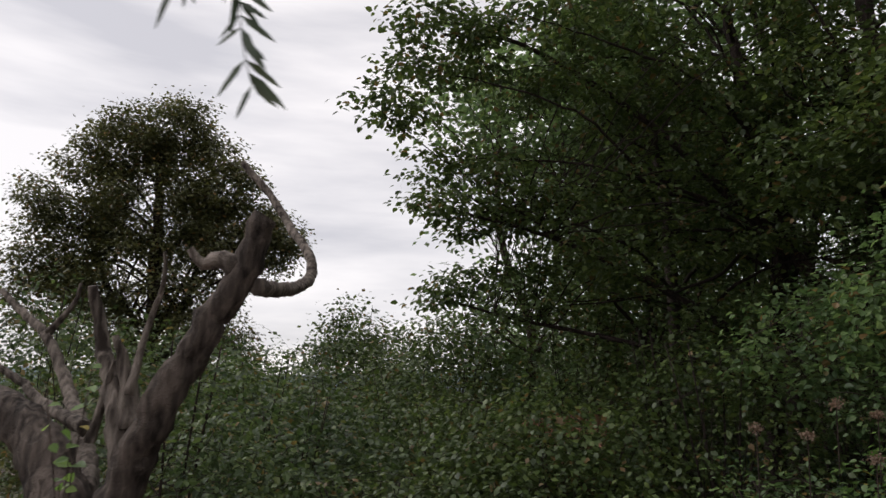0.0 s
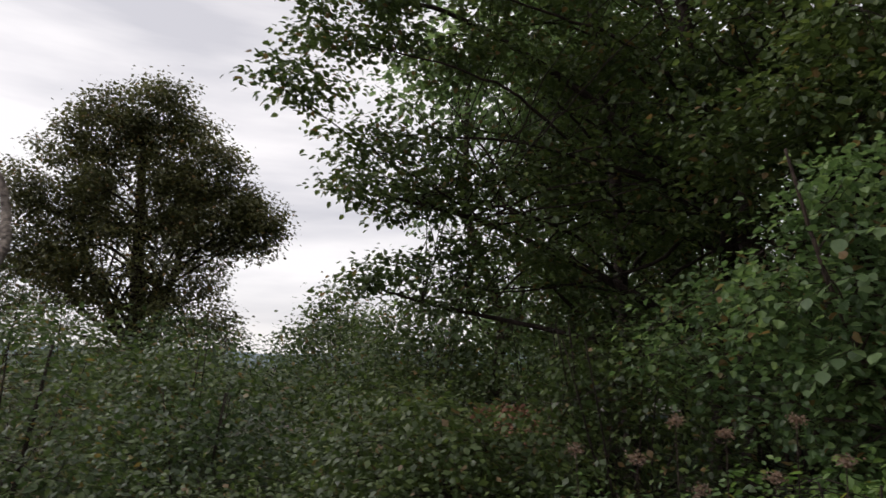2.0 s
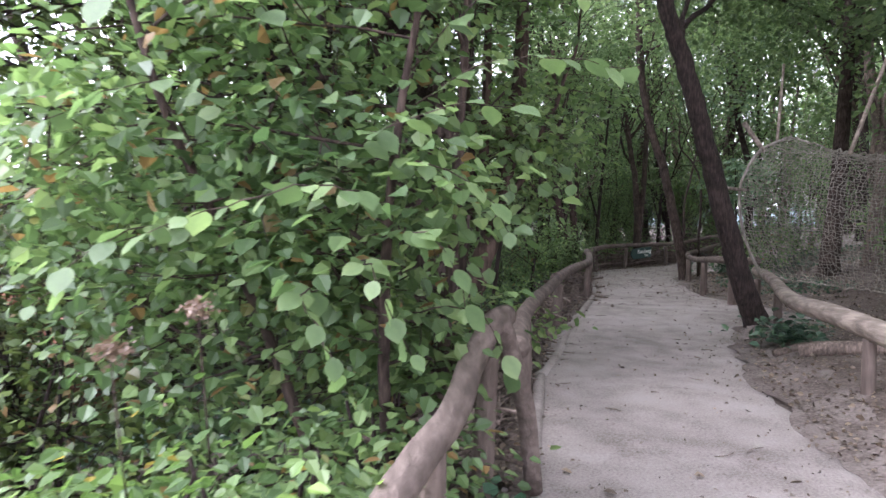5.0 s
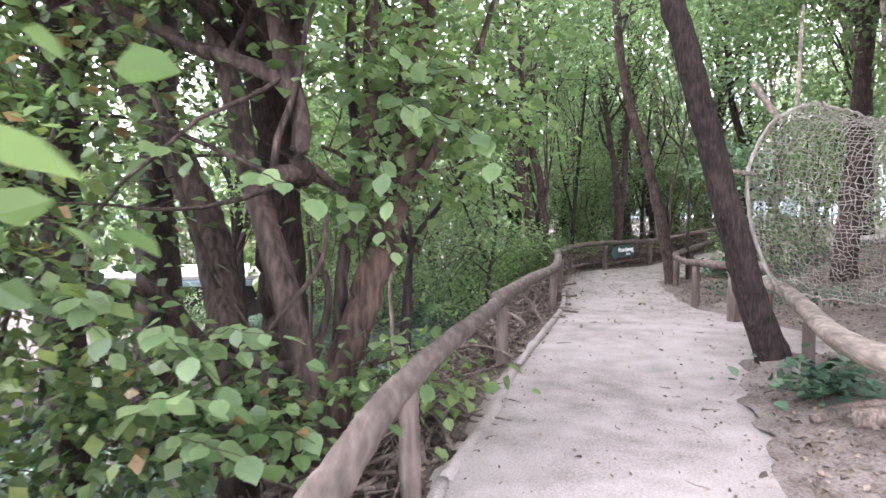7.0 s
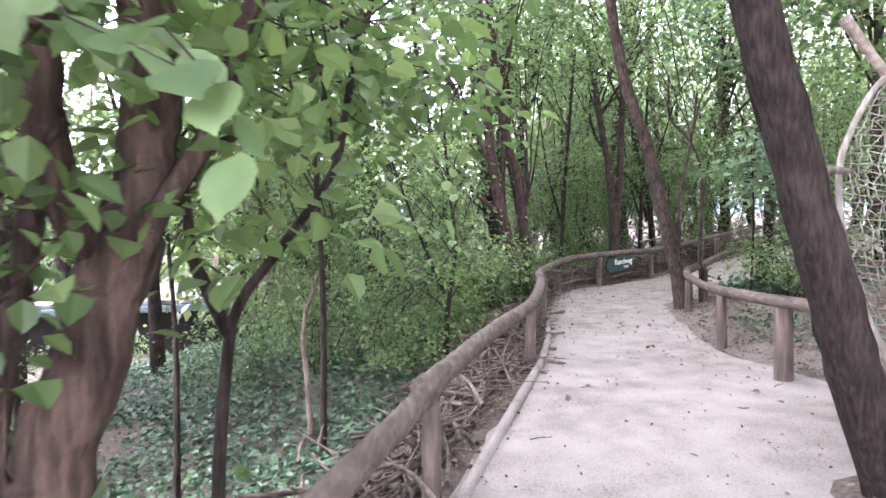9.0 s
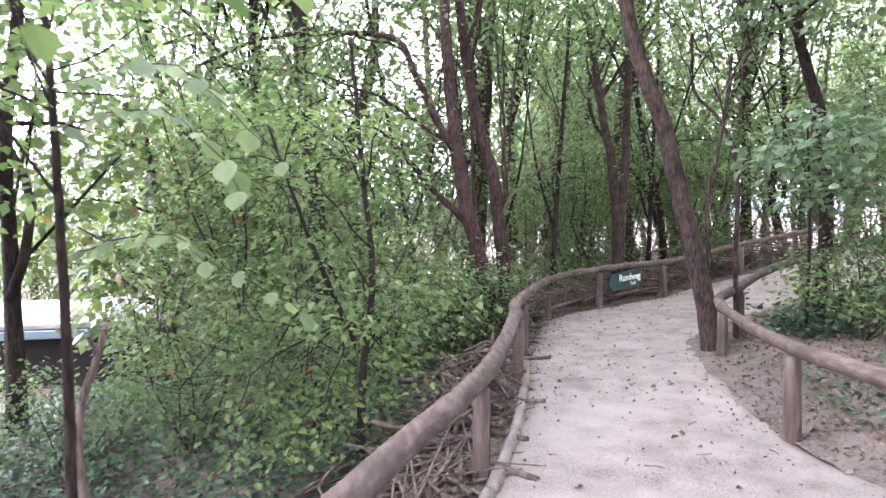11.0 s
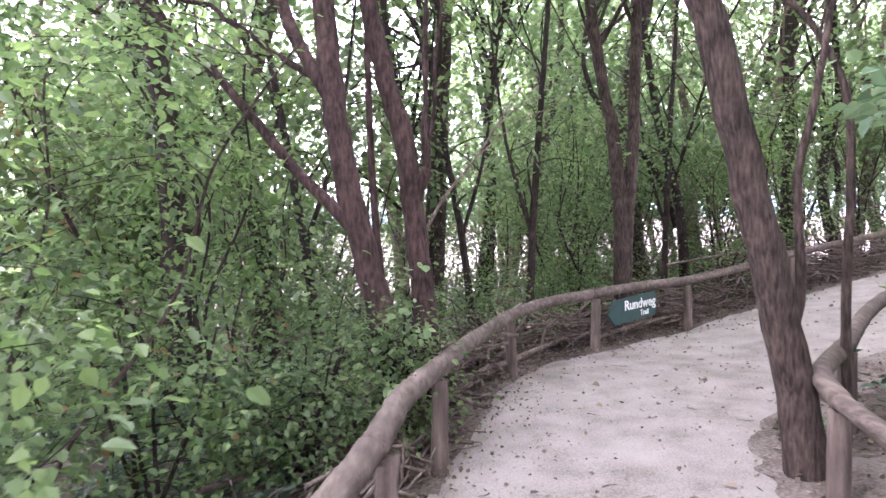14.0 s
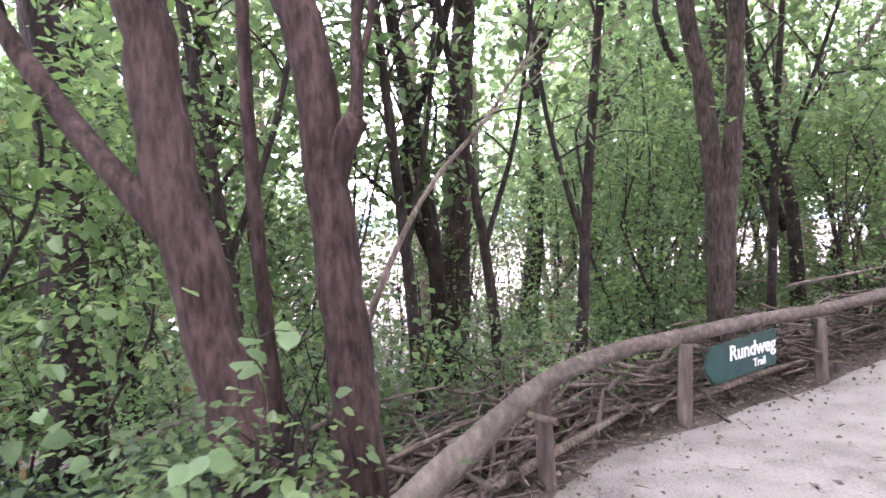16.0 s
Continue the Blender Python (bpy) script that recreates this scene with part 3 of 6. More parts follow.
# ---------------- rope net on its bent frame ----------------
def build_net():
    top = thing("rope_climbing_net", (4.68, 4.73, 0.6), "weathered rope net stretched over a bent pole frame", "net")
    edge = smooth_line([(4.72, 4.70, 0.62), (4.57, 4.76, 1.0), (4.50, 4.78, 1.3), (4.49, 4.80, 1.61), (4.56, 4.81, 1.83), (4.74, 4.80, 2.10), (5.21, 4.95, 2.28)], 0.06)
    rng = np.random.default_rng(5)
    m = 52
    e = np.stack([np.interp(np.linspace(0, 1, m), np.linspace(0, 1, len(edge)), edge[:, c]) for c in range(3)], 1)
    k = 46
    u = np.linspace(0, 1, k)
    far = e * np.array([0.35, 0.35, 1.0]) + np.array([4.45, 2.35, 0.0])
    far[:, 2] = 0.45 + (e[:, 2] - 0.62) * 0.95
    g = e[None] * (1 - u[:, None, None]) + far[None] * u[:, None, None]
    bulge = np.sin(np.pi * u)[:, None] * np.sin(np.pi * np.linspace(0.05, 0.95, m))[None]
    g += bulge[..., None] * np.array([-0.22, -0.35, 0.02])
    g[..., 2] -= 0.13 * np.sin(np.pi * u)[:, None] * np.linspace(0, 1, m)[None] ** 2
    g += rng.normal(0, 0.011, g.shape)
    t = Tubes()
    for i in range(k):
        t.add(g[i], 0.0036, 0.0036, 3, cap=False)
    for j in range(m):
        t.add(g[:, j], 0.0036, 0.0036, 3, cap=False)
    hang("netting", t.mesh("netting", M_ROPE), top)
    for ln, r in ((edge, 0.017), (g[:, -1], 0.012), (g[:, 0], 0.008), (g[-1], 0.016)):
        f = Tubes()
        f.add(ln, r, r, 8, 0.06, rng)
        hang("frame_pole", f.mesh("frame_pole", M_ROPE), top)
    for a, b, r in (((4.05, 4.48, 1.64), (4.56, 4.80, 1.63), 0.022), ((4.55, 4.85, 2.42), (4.78, 4.80, 2.08), 0.03), ((5.0, 4.9, 2.2), (5.25, 5.2, 3.2), 0.02), ((5.4, 4.2, 2.0), (5.75, 4.1, 3.1), 0.025)):
        f = Tubes()
        f.add(smooth_line([a, b], 0.1), r, r * 0.8, 8, 0.06, rng)
        hang("tie_pole", f.mesh("tie_pole", M_LOG), top)


build_net()

# ---------------- trees beside the path ----------------
WOOD = "trees of the wood"
tree("leaning_tree", "smooth dark leaning tree trunk standing at the path edge", "tree",
     [([(4.63, 4.50, -0.08), (4.55, 4.53, 0.16), (4.36, 4.50, 0.60), (4.14, 4.50, 1.30), (4.02, 4.50, 1.72), (3.81, 4.50, 2.46), (3.62, 4.52, 3.1), (3.42, 4.55, 3.8), (3.3, 4.7, 5.6)], 0.125, 0.07)],
     [(3.4, 4.8, 5.8, 2.0, 1.9, 1.1, 80), (5.2, 5.6, 5.4, 1.8, 1.8, 1.1, 80), (4.7, 5.8, 4.5, 1.5, 1.3, 0.6, 60), (6.8, 8.0, 4.3, 1.8, 1.6, 0.8, 80)], 0.09, 44, 0.3, M_BARK_D, M_WOOD_L, 21, WOOD, 10, split=True)
# Two trees added so that their crowns darken the path and right-hand wood.
tree("oak_tree", "tall oak added to shade the path with its broad canopy", "tree",
     [([(8.9, 6.4, 0.1), (8.7, 6.4, 2.5), (8.4, 6.2, 5.0), (8.2, 6.0, 8.0)], 0.2, 0.09)],
     [(6.6, 6.2, 6.6, 2.6, 2.4, 1.0, 120), (8.8, 6.6, 7.4, 2.6, 2.6, 1.6, 100), (8.6, 5.6, 4.2, 1.8, 1.8, 1.0, 60)], 0.13, 40, 0.3, M_BARK_D, M_WOOD_L, 33, WOOD, 40, 0.01, split=True)
tree("oak_tree", "tall oak added to shade the path with its broad canopy", "tree",
     [([(7.0, 1.6, 0.2), (6.8, 1.7, 2.5), (6.5, 1.9, 5.0), (6.2, 2.0, 8.0)], 0.18, 0.08)],
     [(5.4, 2.2, 6.4, 1.8, 2.0, 1.0, 60), (6.6, 2.0, 7.0, 2.2, 2.4, 1.4, 80), (6.8, 2.4, 3.8, 1.6, 1.6, 1.1, 60)], 0.13, 40, 0.3, M_BARK_D, M_WOOD_L, 34, WOOD, 36, 0.01, split=True)
tree("leaning_tree", "brown furrowed leaning tree beside the log fence post", "tree",
     [([(6.80, 10.84, -0.10), (6.76, 10.84, 0.05), (6.72, 10.85, 0.32), (6.66, 10.86, 0.70), (6.59, 10.86, 0.98), (6.47, 10.87, 1.48), (6.36, 10.88, 1.98), (6.24, 10.90, 2.48), (6.01, 10.95, 3.17), (5.8, 11.0, 4.3), (5.7, 11.0, 6.0)], 0.105, 0.06),
      ([(6.66, 10.84, 0.78), (6.70, 10.84, 0.90), (6.73, 10.85, 1.09), (6.75, 10.90, 1.64), (6.86, 10.90, 2.09), (7.01, 10.95, 2.74), (7.10, 11.00, 3.21)], 0.030, 0.014),
      ([(7.19, 11.10, -0.05), (7.19, 11.10, 0.87), (7.21, 11.10, 2.02), (7.04, 11.20, 2.56), (6.82, 11.30, 2.87), (6.80, 11.30, 3.5)], 0.032, 0.015)],
     [(6.6, 11.0, 5.8, 2.4, 2.2, 1.3, 120), (7.3, 11.5, 3.8, 0.8, 0.8, 0.8, 16)], 0.085, 40, 0.3, M_BARK, M_WOOD_L, 22, WOOD, 14, split=True)
tree("forked_tree", "dark red-brown trunk with a long diagonal limb", "tree",
     [([(4.58, 11.95, -0.35), (4.53, 11.97, 0.5), (4.46, 12.0, 0.9), (4.34, 12.02, 1.42), (4.26, 12.04, 1.85), (4.2, 12.1, 2.4), (4.15, 12.2, 3.2), (4.1, 12.4, 5.0)], 0.105, 0.055),
      ([(4.34, 12.02, 1.36), (4.22, 12.0, 1.52), (3.93, 12.13, 1.83), (3.57, 12.27, 2.29), (3.22, 12.42, 2.71), (2.6, 12.8, 3.3)], 0.045, 0.018),
      ([(4.24, 12.06, 2.2), (4.0, 12.15, 2.65), (3.73, 12.35, 3.33), (3.51, 12.5, 3.75), (2.65, 12.82, 3.9), (1.8, 13.12, 3.89), (0.9, 13.42, 3.6)], 0.05, 0.02)],
     [(3.6, 12.5, 4.8, 2.2, 1.8, 1.0, 36), (2.2, 12.9, 3.6, 1.4, 1.0, 0.6, 26)], 0.08, 40, 0.26, M_BARK_RD, M_WOOD_L, 23, WOOD, 14, split=True)
tree("broadleaf_tree", "brown trunk with a broken branch stub above the fence", "tree",
     [([(4.86, 12.25, -0.3), (4.83, 12.3, 0.5), (4.77, 12.33, 1.2), (4.70, 12.36, 2.0), (4.55, 12.4, 2.6), (4.4, 12.5, 3.6), (4.3, 12.6, 5.2)], 0.095, 0.05),
      ([(4.74, 12.34, 1.55), (4.80, 12.32, 1.72), (4.86, 12.30, 1.82)], 0.06, 0.045),
      ([(4.62, 12.3, -0.2), (4.50, 12.35, 1.0), (4.45, 12.38, 2.0), (4.46, 12.4, 3.6)], 0.035, 0.018)],
     [(4.6, 12.9, 5.2, 2.0, 1.8, 1.1, 70), (6.0, 12.2, 5.8, 1.6, 1.4, 0.8, 60)], 0.08, 40, 0.28, M_BARK_RD, M_WOOD_L, 24, WOOD, 10, split=True)
tree("twin_trunk_tree", "two brown trunks forking low behind the trail sign", "tree",
     [([(7.60, 15.55, -0.1), (7.57, 15.48, 0.67), (7.57, 15.49, 1.45), (7.50, 15.53, 2.46), (7.36, 15.56, 3.28), (7.1, 15.6, 5.2)], 0.11, 0.05),
      ([(7.60, 15.5, 0.4), (7.65, 15.49, 1.40), (7.75, 15.51, 2.3), (7.81, 15.55, 3.26), (7.9, 15.6, 5.4)], 0.095, 0.05)],
     [(7.5, 15.4, 5.4, 2.2, 2.0, 1.2, 80), (8.4, 13.6, 5.6, 1.8, 1.6, 0.9, 70)], 0.09, 40, 0.3, M_BARK, M_WOOD_L, 25, WOOD, 14, split=True)
tree("hazel_tree", "stout rough hazel stems with crooked limbs beside the fence", "tree",
     [([(0.92, 2.93, -0.45), (0.90, 2.95, 0.43), (0.82, 3.00, 0.79), (0.76, 3.05, 1.03), (0.68, 3.10, 1.30), (0.62, 3.15, 1.51), (0.57, 3.20, 1.69), (0.53, 3.22, 1.95), (0.47, 3.25, 2.14), (0.36, 3.32, 2.6), (0.2, 3.4, 3.5)], 0.092, 0.045),
      ([(0.72, 3.78, -0.6), (0.69, 3.82, 0.3), (0.67, 3.85, 0.70), (0.65, 3.88, 1.21), (0.67, 3.90, 1.76), (0.71, 3.95, 2.35), (0.75, 4.02, 3.0), (0.8, 4.1, 4.2)], 0.15, 0.10),
      ([(0.48, 3.40, -0.55), (0.42, 3.50, 0.30), (0.35, 3.65, 0.77), (0.26, 3.75, 1.20), (0.03, 3.80, 1.71), (-0.17, 3.85, 2.06), (-0.33, 3.90, 2.35), (-0.7, 4.05, 3.1)], 0.14, 0.08),
      ([(0.80, 3.45, 1.50), (0.90, 3.10, 1.52), (0.92, 2.86, 1.50), (0.91, 2.77, 1.57), (0.92, 2.80, 1.73), (0.89, 2.85, 1.89), (0.79, 2.90, 1.99), (0.59, 3.00, 2.09), (0.36, 3.10, 2.18), (0.10, 3.20, 2.32), (-0.4, 3.3, 2.6)], 0.058, 0.03),
      ([(0.95, 2.85, 1.505), (0.86, 2.75, 1.50), (0.79, 2.69, 1.49)], 0.052, 0.042),
      ([(0.88, 2.86, 1.90), (0.83, 2.89, 2.07), (0.78, 2.98, 2.31), (0.7, 3.1, 3.0)], 0.05, 0.03),
      ([(0.85, 3.05, 1.60), (0.98, 3.10, 1.53), (1.10, 3.20, 1.43), (1.20, 3.30, 1.48), (1.38, 3.4, 1.7)], 0.03, 0.012),
      ([(0.35, 3.45, 0.45), (0.24, 3.28, 0.66), (0.16, 3.20, 0.81), (0.09, 3.10, 0.91), (-0.03, 3.00, 0.91), (-0.17, 2.90, 0.94), (-0.45, 2.75, 1.1), (-0.8, 2.6, 1.2)], 0.05, 0.03),
      ([(1.03, 3.62, -0.5), (1.05, 3.60, 0.3), (1.08, 3.60, 0.94), (1.14, 3.65, 1.30), (1.18, 3.70, 1.74), (1.14, 3.80, 2.26), (1.2, 3.9, 3.2)], 0.05, 0.025),
      ([(1.03, 2.95, 1.30), (1.01, 2.87, 1.08), (0.89, 2.80, 0.90), (0.76, 2.80, 0.75), (0.63, 2.80, 0.61), (0.45, 2.8, 0.35), (0.3, 2.85, -0.4)], 0.013, 0.011),
      ([(0.80, 3.6, 0.2), (0.95, 3.5, 0.55), (1.0, 3.45, 0.85), (0.92, 3.4, 1.15)], 0.035, 0.015),
      ([(0.40, 3.3, 0.9), (0.28, 3.1, 1.35), (0.22, 3.0, 1.75), (0.10, 2.95, 2.1), (-0.1, 2.9, 2.5)], 0.022, 0.01)],
     [(0.8, 3.3, 3.3, 1.2, 0.9, 0.7, 60), (-0.2, 3.1, 1.9, 0.75, 0.5, 0.75, 44), (-0.3, 2.7, 0.9, 0.6, 0.5, 0.5, 36), (0.35, 2.45, 0.45, 0.55, 0.35, 0.22, 34), (0.75, 2.55, 0.30, 0.3, 0.25, 0.14, 14), (0.55, 2.8, 2.45, 0.6, 0.3, 0.2, 18)],
     0.08, 13, 0.15, M_BARK_H, M_HAZEL_ALL, 26, WOOD, 18, 0.006, wide=0.44, split=True, exact=True)
tree("hazel_tree", "slanting brown trunk with peeling bark beside the fence", "tree",
     [([(0.95, 3.48, -0.55), (1.02, 3.50, 0.17), (1.06, 3.52, 0.37), (1.17, 3.55, 0.61), (1.29, 3.58, 0.99), (1.38, 3.62, 1.29), (1.43, 3.64, 1.42)], 0.115, 0.098),
      ([(1.40, 3.63, 1.36), (1.45, 3.65, 1.50), (1.49, 3.66, 1.74), (1.50, 3.66, 2.00), (1.53, 3.66, 2.26), (1.60, 3.70, 2.50), (1.66, 3.80, 3.0), (1.7, 3.9, 3.8)], 0.085, 0.055),
      ([(1.36, 3.60, 1.38), (1.28, 3.58, 1.55), (1.26, 3.56, 1.9), (1.28, 3.56, 2.5), (1.3, 3.6, 3.4)], 0.055, 0.03),
      ([(1.48, 3.66, 1.55), (1.60, 3.75, 1.66), (1.80, 3.90, 1.78), (1.95, 4.05, 1.98)], 0.017, 0.008),
      ([(1.50, 3.62, 1.45), (1.62, 3.70, 1.56), (1.78, 3.80, 1.60), (2.0, 3.95, 1.70)], 0.013, 0.006),
      ([(1.25, 3.55, 1.5), (1.1, 3.5, 1.65), (0.98, 3.4, 1.7)], 0.02, 0.01)],
     [(1.2, 3.2, 1.35, 0.2, 0.15, 0.35, 8), (1.7, 3.6, 1.6, 0.3, 0.3, 0.3, 16), (1.45, 3.35, 0.35, 0.35, 0.25, 0.2, 18), (1.25, 3.2, 2.05, 0.5, 0.3, 0.25, 20), (1.85, 3.8, 2.35, 0.75, 0.6, 0.45, 46), (1.5, 3.6, 3.6, 1.2, 1.2, 0.7, 36)], 0.085, 14, 0.17, M_BARK_R, M_LIGHT, 27, WOOD, 14, 0.006, wide=0.44, split=True, exact=True)
tree("small_hazel", "thin forked hazel with a flat spray of light leaves", "tree",
     [([(1.42, 4.30, -0.7), (1.50, 4.30, 0.5), (1.54, 4.30, 0.88), (1.57, 4.30, 1.07), (1.64, 4.30, 1.20), (1.81, 4.30, 1.41), (1.97, 4.30, 1.64), (2.02, 4.35, 1.87), (2.1, 4.5, 2.3)], 0.034, 0.012),
      ([(1.56, 4.30, 1.02), (1.47, 4.32, 1.22), (1.42, 4.35, 1.33), (1.39, 4.40, 1.59), (1.3, 4.5, 2.2)], 0.028, 0.012)],
     [(2.1, 4.7, 2.05, 0.6, 0.6, 0.25, 50), (1.4, 4.7, 2.5, 0.8, 0.6, 0.4, 34)], 0.08, 15, 0.15, M_BARK_D, M_LIGHT, 28, WOOD, 14, 0.005, wide=0.42, split=True)
tree("field_maple_sapling", "leafy light green sapling with layered foliage below the fence", "sapling",
     [([(2.95, 8.95, -0.8), (3.0, 8.9, 0.3), (3.1, 8.85, 1.1), (3.05, 8.9, 1.9), (3.0, 9.0, 2.8)], 0.035, 0.012), ([(2.98, 8.9, 0.6), (2.7, 8.9, 1.3), (2.4, 9.0, 2.2)], 0.022, 0.01)],
     [(2.85, 9.0, 1.0, 0.9, 0.8, 0.6, 46), (2.4, 9.2, 2.0, 1.0, 0.9, 0.5, 40), (2.6, 8.6, 0.1, 0.6, 0.6, 0.4, 20)], 0.055, 34, 0.19, M_BARK_D, M_LIGHT, 29, WOOD, 22, 0.005, flat=0.3, split=True)
tree("field_maple_sapling", "slender sapling with wide layers of light leaves", "sapling",
     [([(1.7, 7.2, -0.7), (1.75, 7.2, 0.8), (1.7, 7.3, 2.2), (1.6, 7.4, 3.2)], 0.03, 0.012)],
     [(1.4, 7.5, 2.7, 1.0, 0.9, 0.45, 34)], 0.07, 22, 0.2, M_BARK_D, M_LIGHT, 30, WOOD, 14, 0.005, flat=0.3, split=True)
tree("maple_sapling", "pale-leaved maple beside an ivy-clad trunk on the island", "sapling",
     [([(8.2, 11.2, 0.0), (8.40, 11.25, 1.03), (8.42, 11.33, 2.43), (8.18, 11.41, 3.55), (8.1, 11.5, 5)], 0.085, 0.05), ([(7.75, 10.7, 0.1), (7.8, 10.7, 1.3), (7.7, 10.6, 2.4)], 0.022, 0.01)],
     [(7.75, 10.5, 2.0, 0.65, 0.6, 0.5, 34), (8.3, 11.3, 4.4, 1.5, 1.5, 1.0, 40)], 0.10, 22, 0.2, M_BARK_D, M_MAPLE, 31, WOOD, 12, 0.006, wide=0.46, flat=0.4)
tree("field_maple_sapling", "leafy sapling on the bank below the fence", "sapling",
     [([(0.55, 7.1, -0.9), (0.6, 7.1, 0.6), (0.5, 7.2, 2.2)], 0.03, 0.01)], [(0.6, 7.2, 1.9, 0.9, 0.9, 0.6, 50)], 0.065, 26, 0.2, M_BARK_D, M_LIGHT, 35, WOOD, 14, 0.005, flat=0.35, split=True)
tree("field_maple_sapling", "leafy sapling on the bank below the fence", "sapling",
     [([(0.0, 5.9, -0.9), (0.0, 5.9, 0.6), (-0.1, 6.0, 2.4)], 0.03, 0.01)], [(0.0, 5.9, 1.9, 0.9, 0.9, 0.7, 50)], 0.065, 26, 0.2, M_BARK_D, M_WOOD_L, 36, WOOD, 14, 0.005, flat=0.35, split=True)
for k, (x, y, dx) in enumerate(((5.75, 16.0, -0.5), (6.35, 15.5, 0.35), (5.0, 15.2, -0.3), (8.9, 17.2, 0.3), (3.9, 14.3, -0.5))):
    g = ground_at(x, y)
    tree("slender_tree", "slender dark leaning trunk with thin foliage", "tree",
         [([(x, y, g - 0.1), (x + dx * 0.2, y, 1.0), (x + dx * 0.6, y + 0.1, 2.4), (x + dx * 1.4, y + 0.2, 5.0)], 0.055, 0.025), ([(x + dx * 0.25, y, 1.2), (x - dx * 0.5, y + 0.2, 2.4), (x - dx, y + 0.3, 4.0)], 0.028, 0.012)],
         [(x + dx, y, 4.6, 1.2, 1.2, 0.9, 12), (x, y, 2.4, 0.9, 0.9, 0.8, 10)], 0.08, 20, 0.22, M_BARK_D, M_WOOD_L, 37 + k, WOOD, 16, 0.006, split=True)
tree("dead_sapling", "long bare pale stem arching out of the brushwood", "tree", [([(4.71, 13.54, 0.82), (4.88, 13.55, 1.22), (5.12, 13.66, 1.65), (5.46, 13.76, 2.04), (5.82, 13.87, 2.55)], 0.02, 0.008)], [(6.2, 13.6, 2.6, 0.2, 0.2, 0.1, 2)], 0.05, 3, 0.1, M_BARK_P, M_WOOD_L, 45, WOOD, 2)
tree("dead_sapling", "bare pale leaning stem rising from ivy", "tree",
     [([(1.58, 7.77, -0.75), (1.55, 7.8, 0.0), (1.53, 7.8, 0.47), (1.69, 7.81, 0.98)], 0.03, 0.018)], [(1.6, 7.8, 0.95, 0.2, 0.2, 0.2, 2)], 0.05, 3, 0.1, M_BARK_P, M_WOOD_L, 32, WOOD, 1)


# ---------------- the open hillside at the start ----------------
def build_dead_tree():
    top = thing("dead_tree", (-5.1, -3.45, -0.6), "bleached split dead tree trunk with bare broken branches", "dead tree")
    rng = np.random.default_rng(8)
    stems = [("trunk", [(-4.60, -4.18, -0.60), (-4.42, -4.16, 0.25), (-4.26, -4.15, 0.60), (-4.17, -4.15, 0.80), (-4.05, -4.12, 1.06), (-3.97, -4.09, 1.20), (-3.90, -4.08, 1.33), (-3.84, -4.08, 1.49)], 0.095, 0.042),
             ("trunk", [(-5.5, -3.95, 0.98), (-5.16, -4.00, 0.90), (-4.81, -4.05, 0.80), (-4.58, -4.10, 0.62), (-4.44, -4.15, 0.35), (-4.45, -4.18, -0.6)], 0.055, 0.12),
             ("branch", [(-3.88, -4.05, 1.26), (-3.95, -3.86, 1.28), (-4.06, -3.48, 1.34), (-4.18, -3.12, 1.45), (-4.30, -2.92, 1.61), (-4.51, -2.76, 1.80), (-4.71, -2.66, 2.03), (-4.92, -2.66, 2.26)], 0.030, 0.020),
             ("branch", [(-3.93, -4.08, 1.31), (-3.98, -4.10, 1.35), (-4.04, -4.12, 1.33), (-4.08, -4.14, 1.38)], 0.040, 0.012),
             ("branch", [(-4.55, -3.99, 0.55), (-4.70, -3.84, 0.64), (-5.08, -3.58, 0.88), (-5.33, -3.51, 1.15), (-5.53, -3.48, 1.27), (-5.71, -3.46, 1.39)], 0.042, 0.014),
             ("branch", [(-5.33, -3.51, 1.17), (-5.21, -3.50, 1.30), (-5.17, -3.51, 1.40)], 0.018, 0.007),
             ("branch", [(-4.42, -3.97, 0.65), (-4.50, -3.95, 0.89), (-4.62, -3.92, 1.10), (-4.64, -3.97, 1.30)], 0.045, 0.018),
             ("branch", [(-4.42, -3.95, 0.78), (-4.46, -3.95, 0.98), (-4.49, -3.99, 1.11)], 0.045, 0.012),
             ("branch", [(-4.38, -4.02, 0.90), (-4.37, -3.96, 1.16), (-4.31, -3.98, 1.30), (-4.30, -4.00, 1.41)], 0.016, 0.006),
             ("branch", [(-4.70, -3.87, 0.77), (-5.02, -3.78, 0.86), (-5.21, -3.75, 0.96), (-5.37, -3.81, 1.05)], 0.030, 0.012),
             ("branch", [(-4.60, -3.94, 0.73), (-4.54, -3.96, 0.89), (-4.50, -3.97, 1.02)], 0.020, 0.008)]
    for name, pts, r0, r1 in stems:
        t = Tubes()
        line = smooth_line(pts, 0.03)
        line[1:-1] += rng.normal(0, r0 * 0.06, line[1:-1].shape)
        t.add(line, r0, r1, 18, 0.16, rng)
        hang(name, t.mesh(name, M_DEAD_D if name == "trunk" else M_DEAD), top)


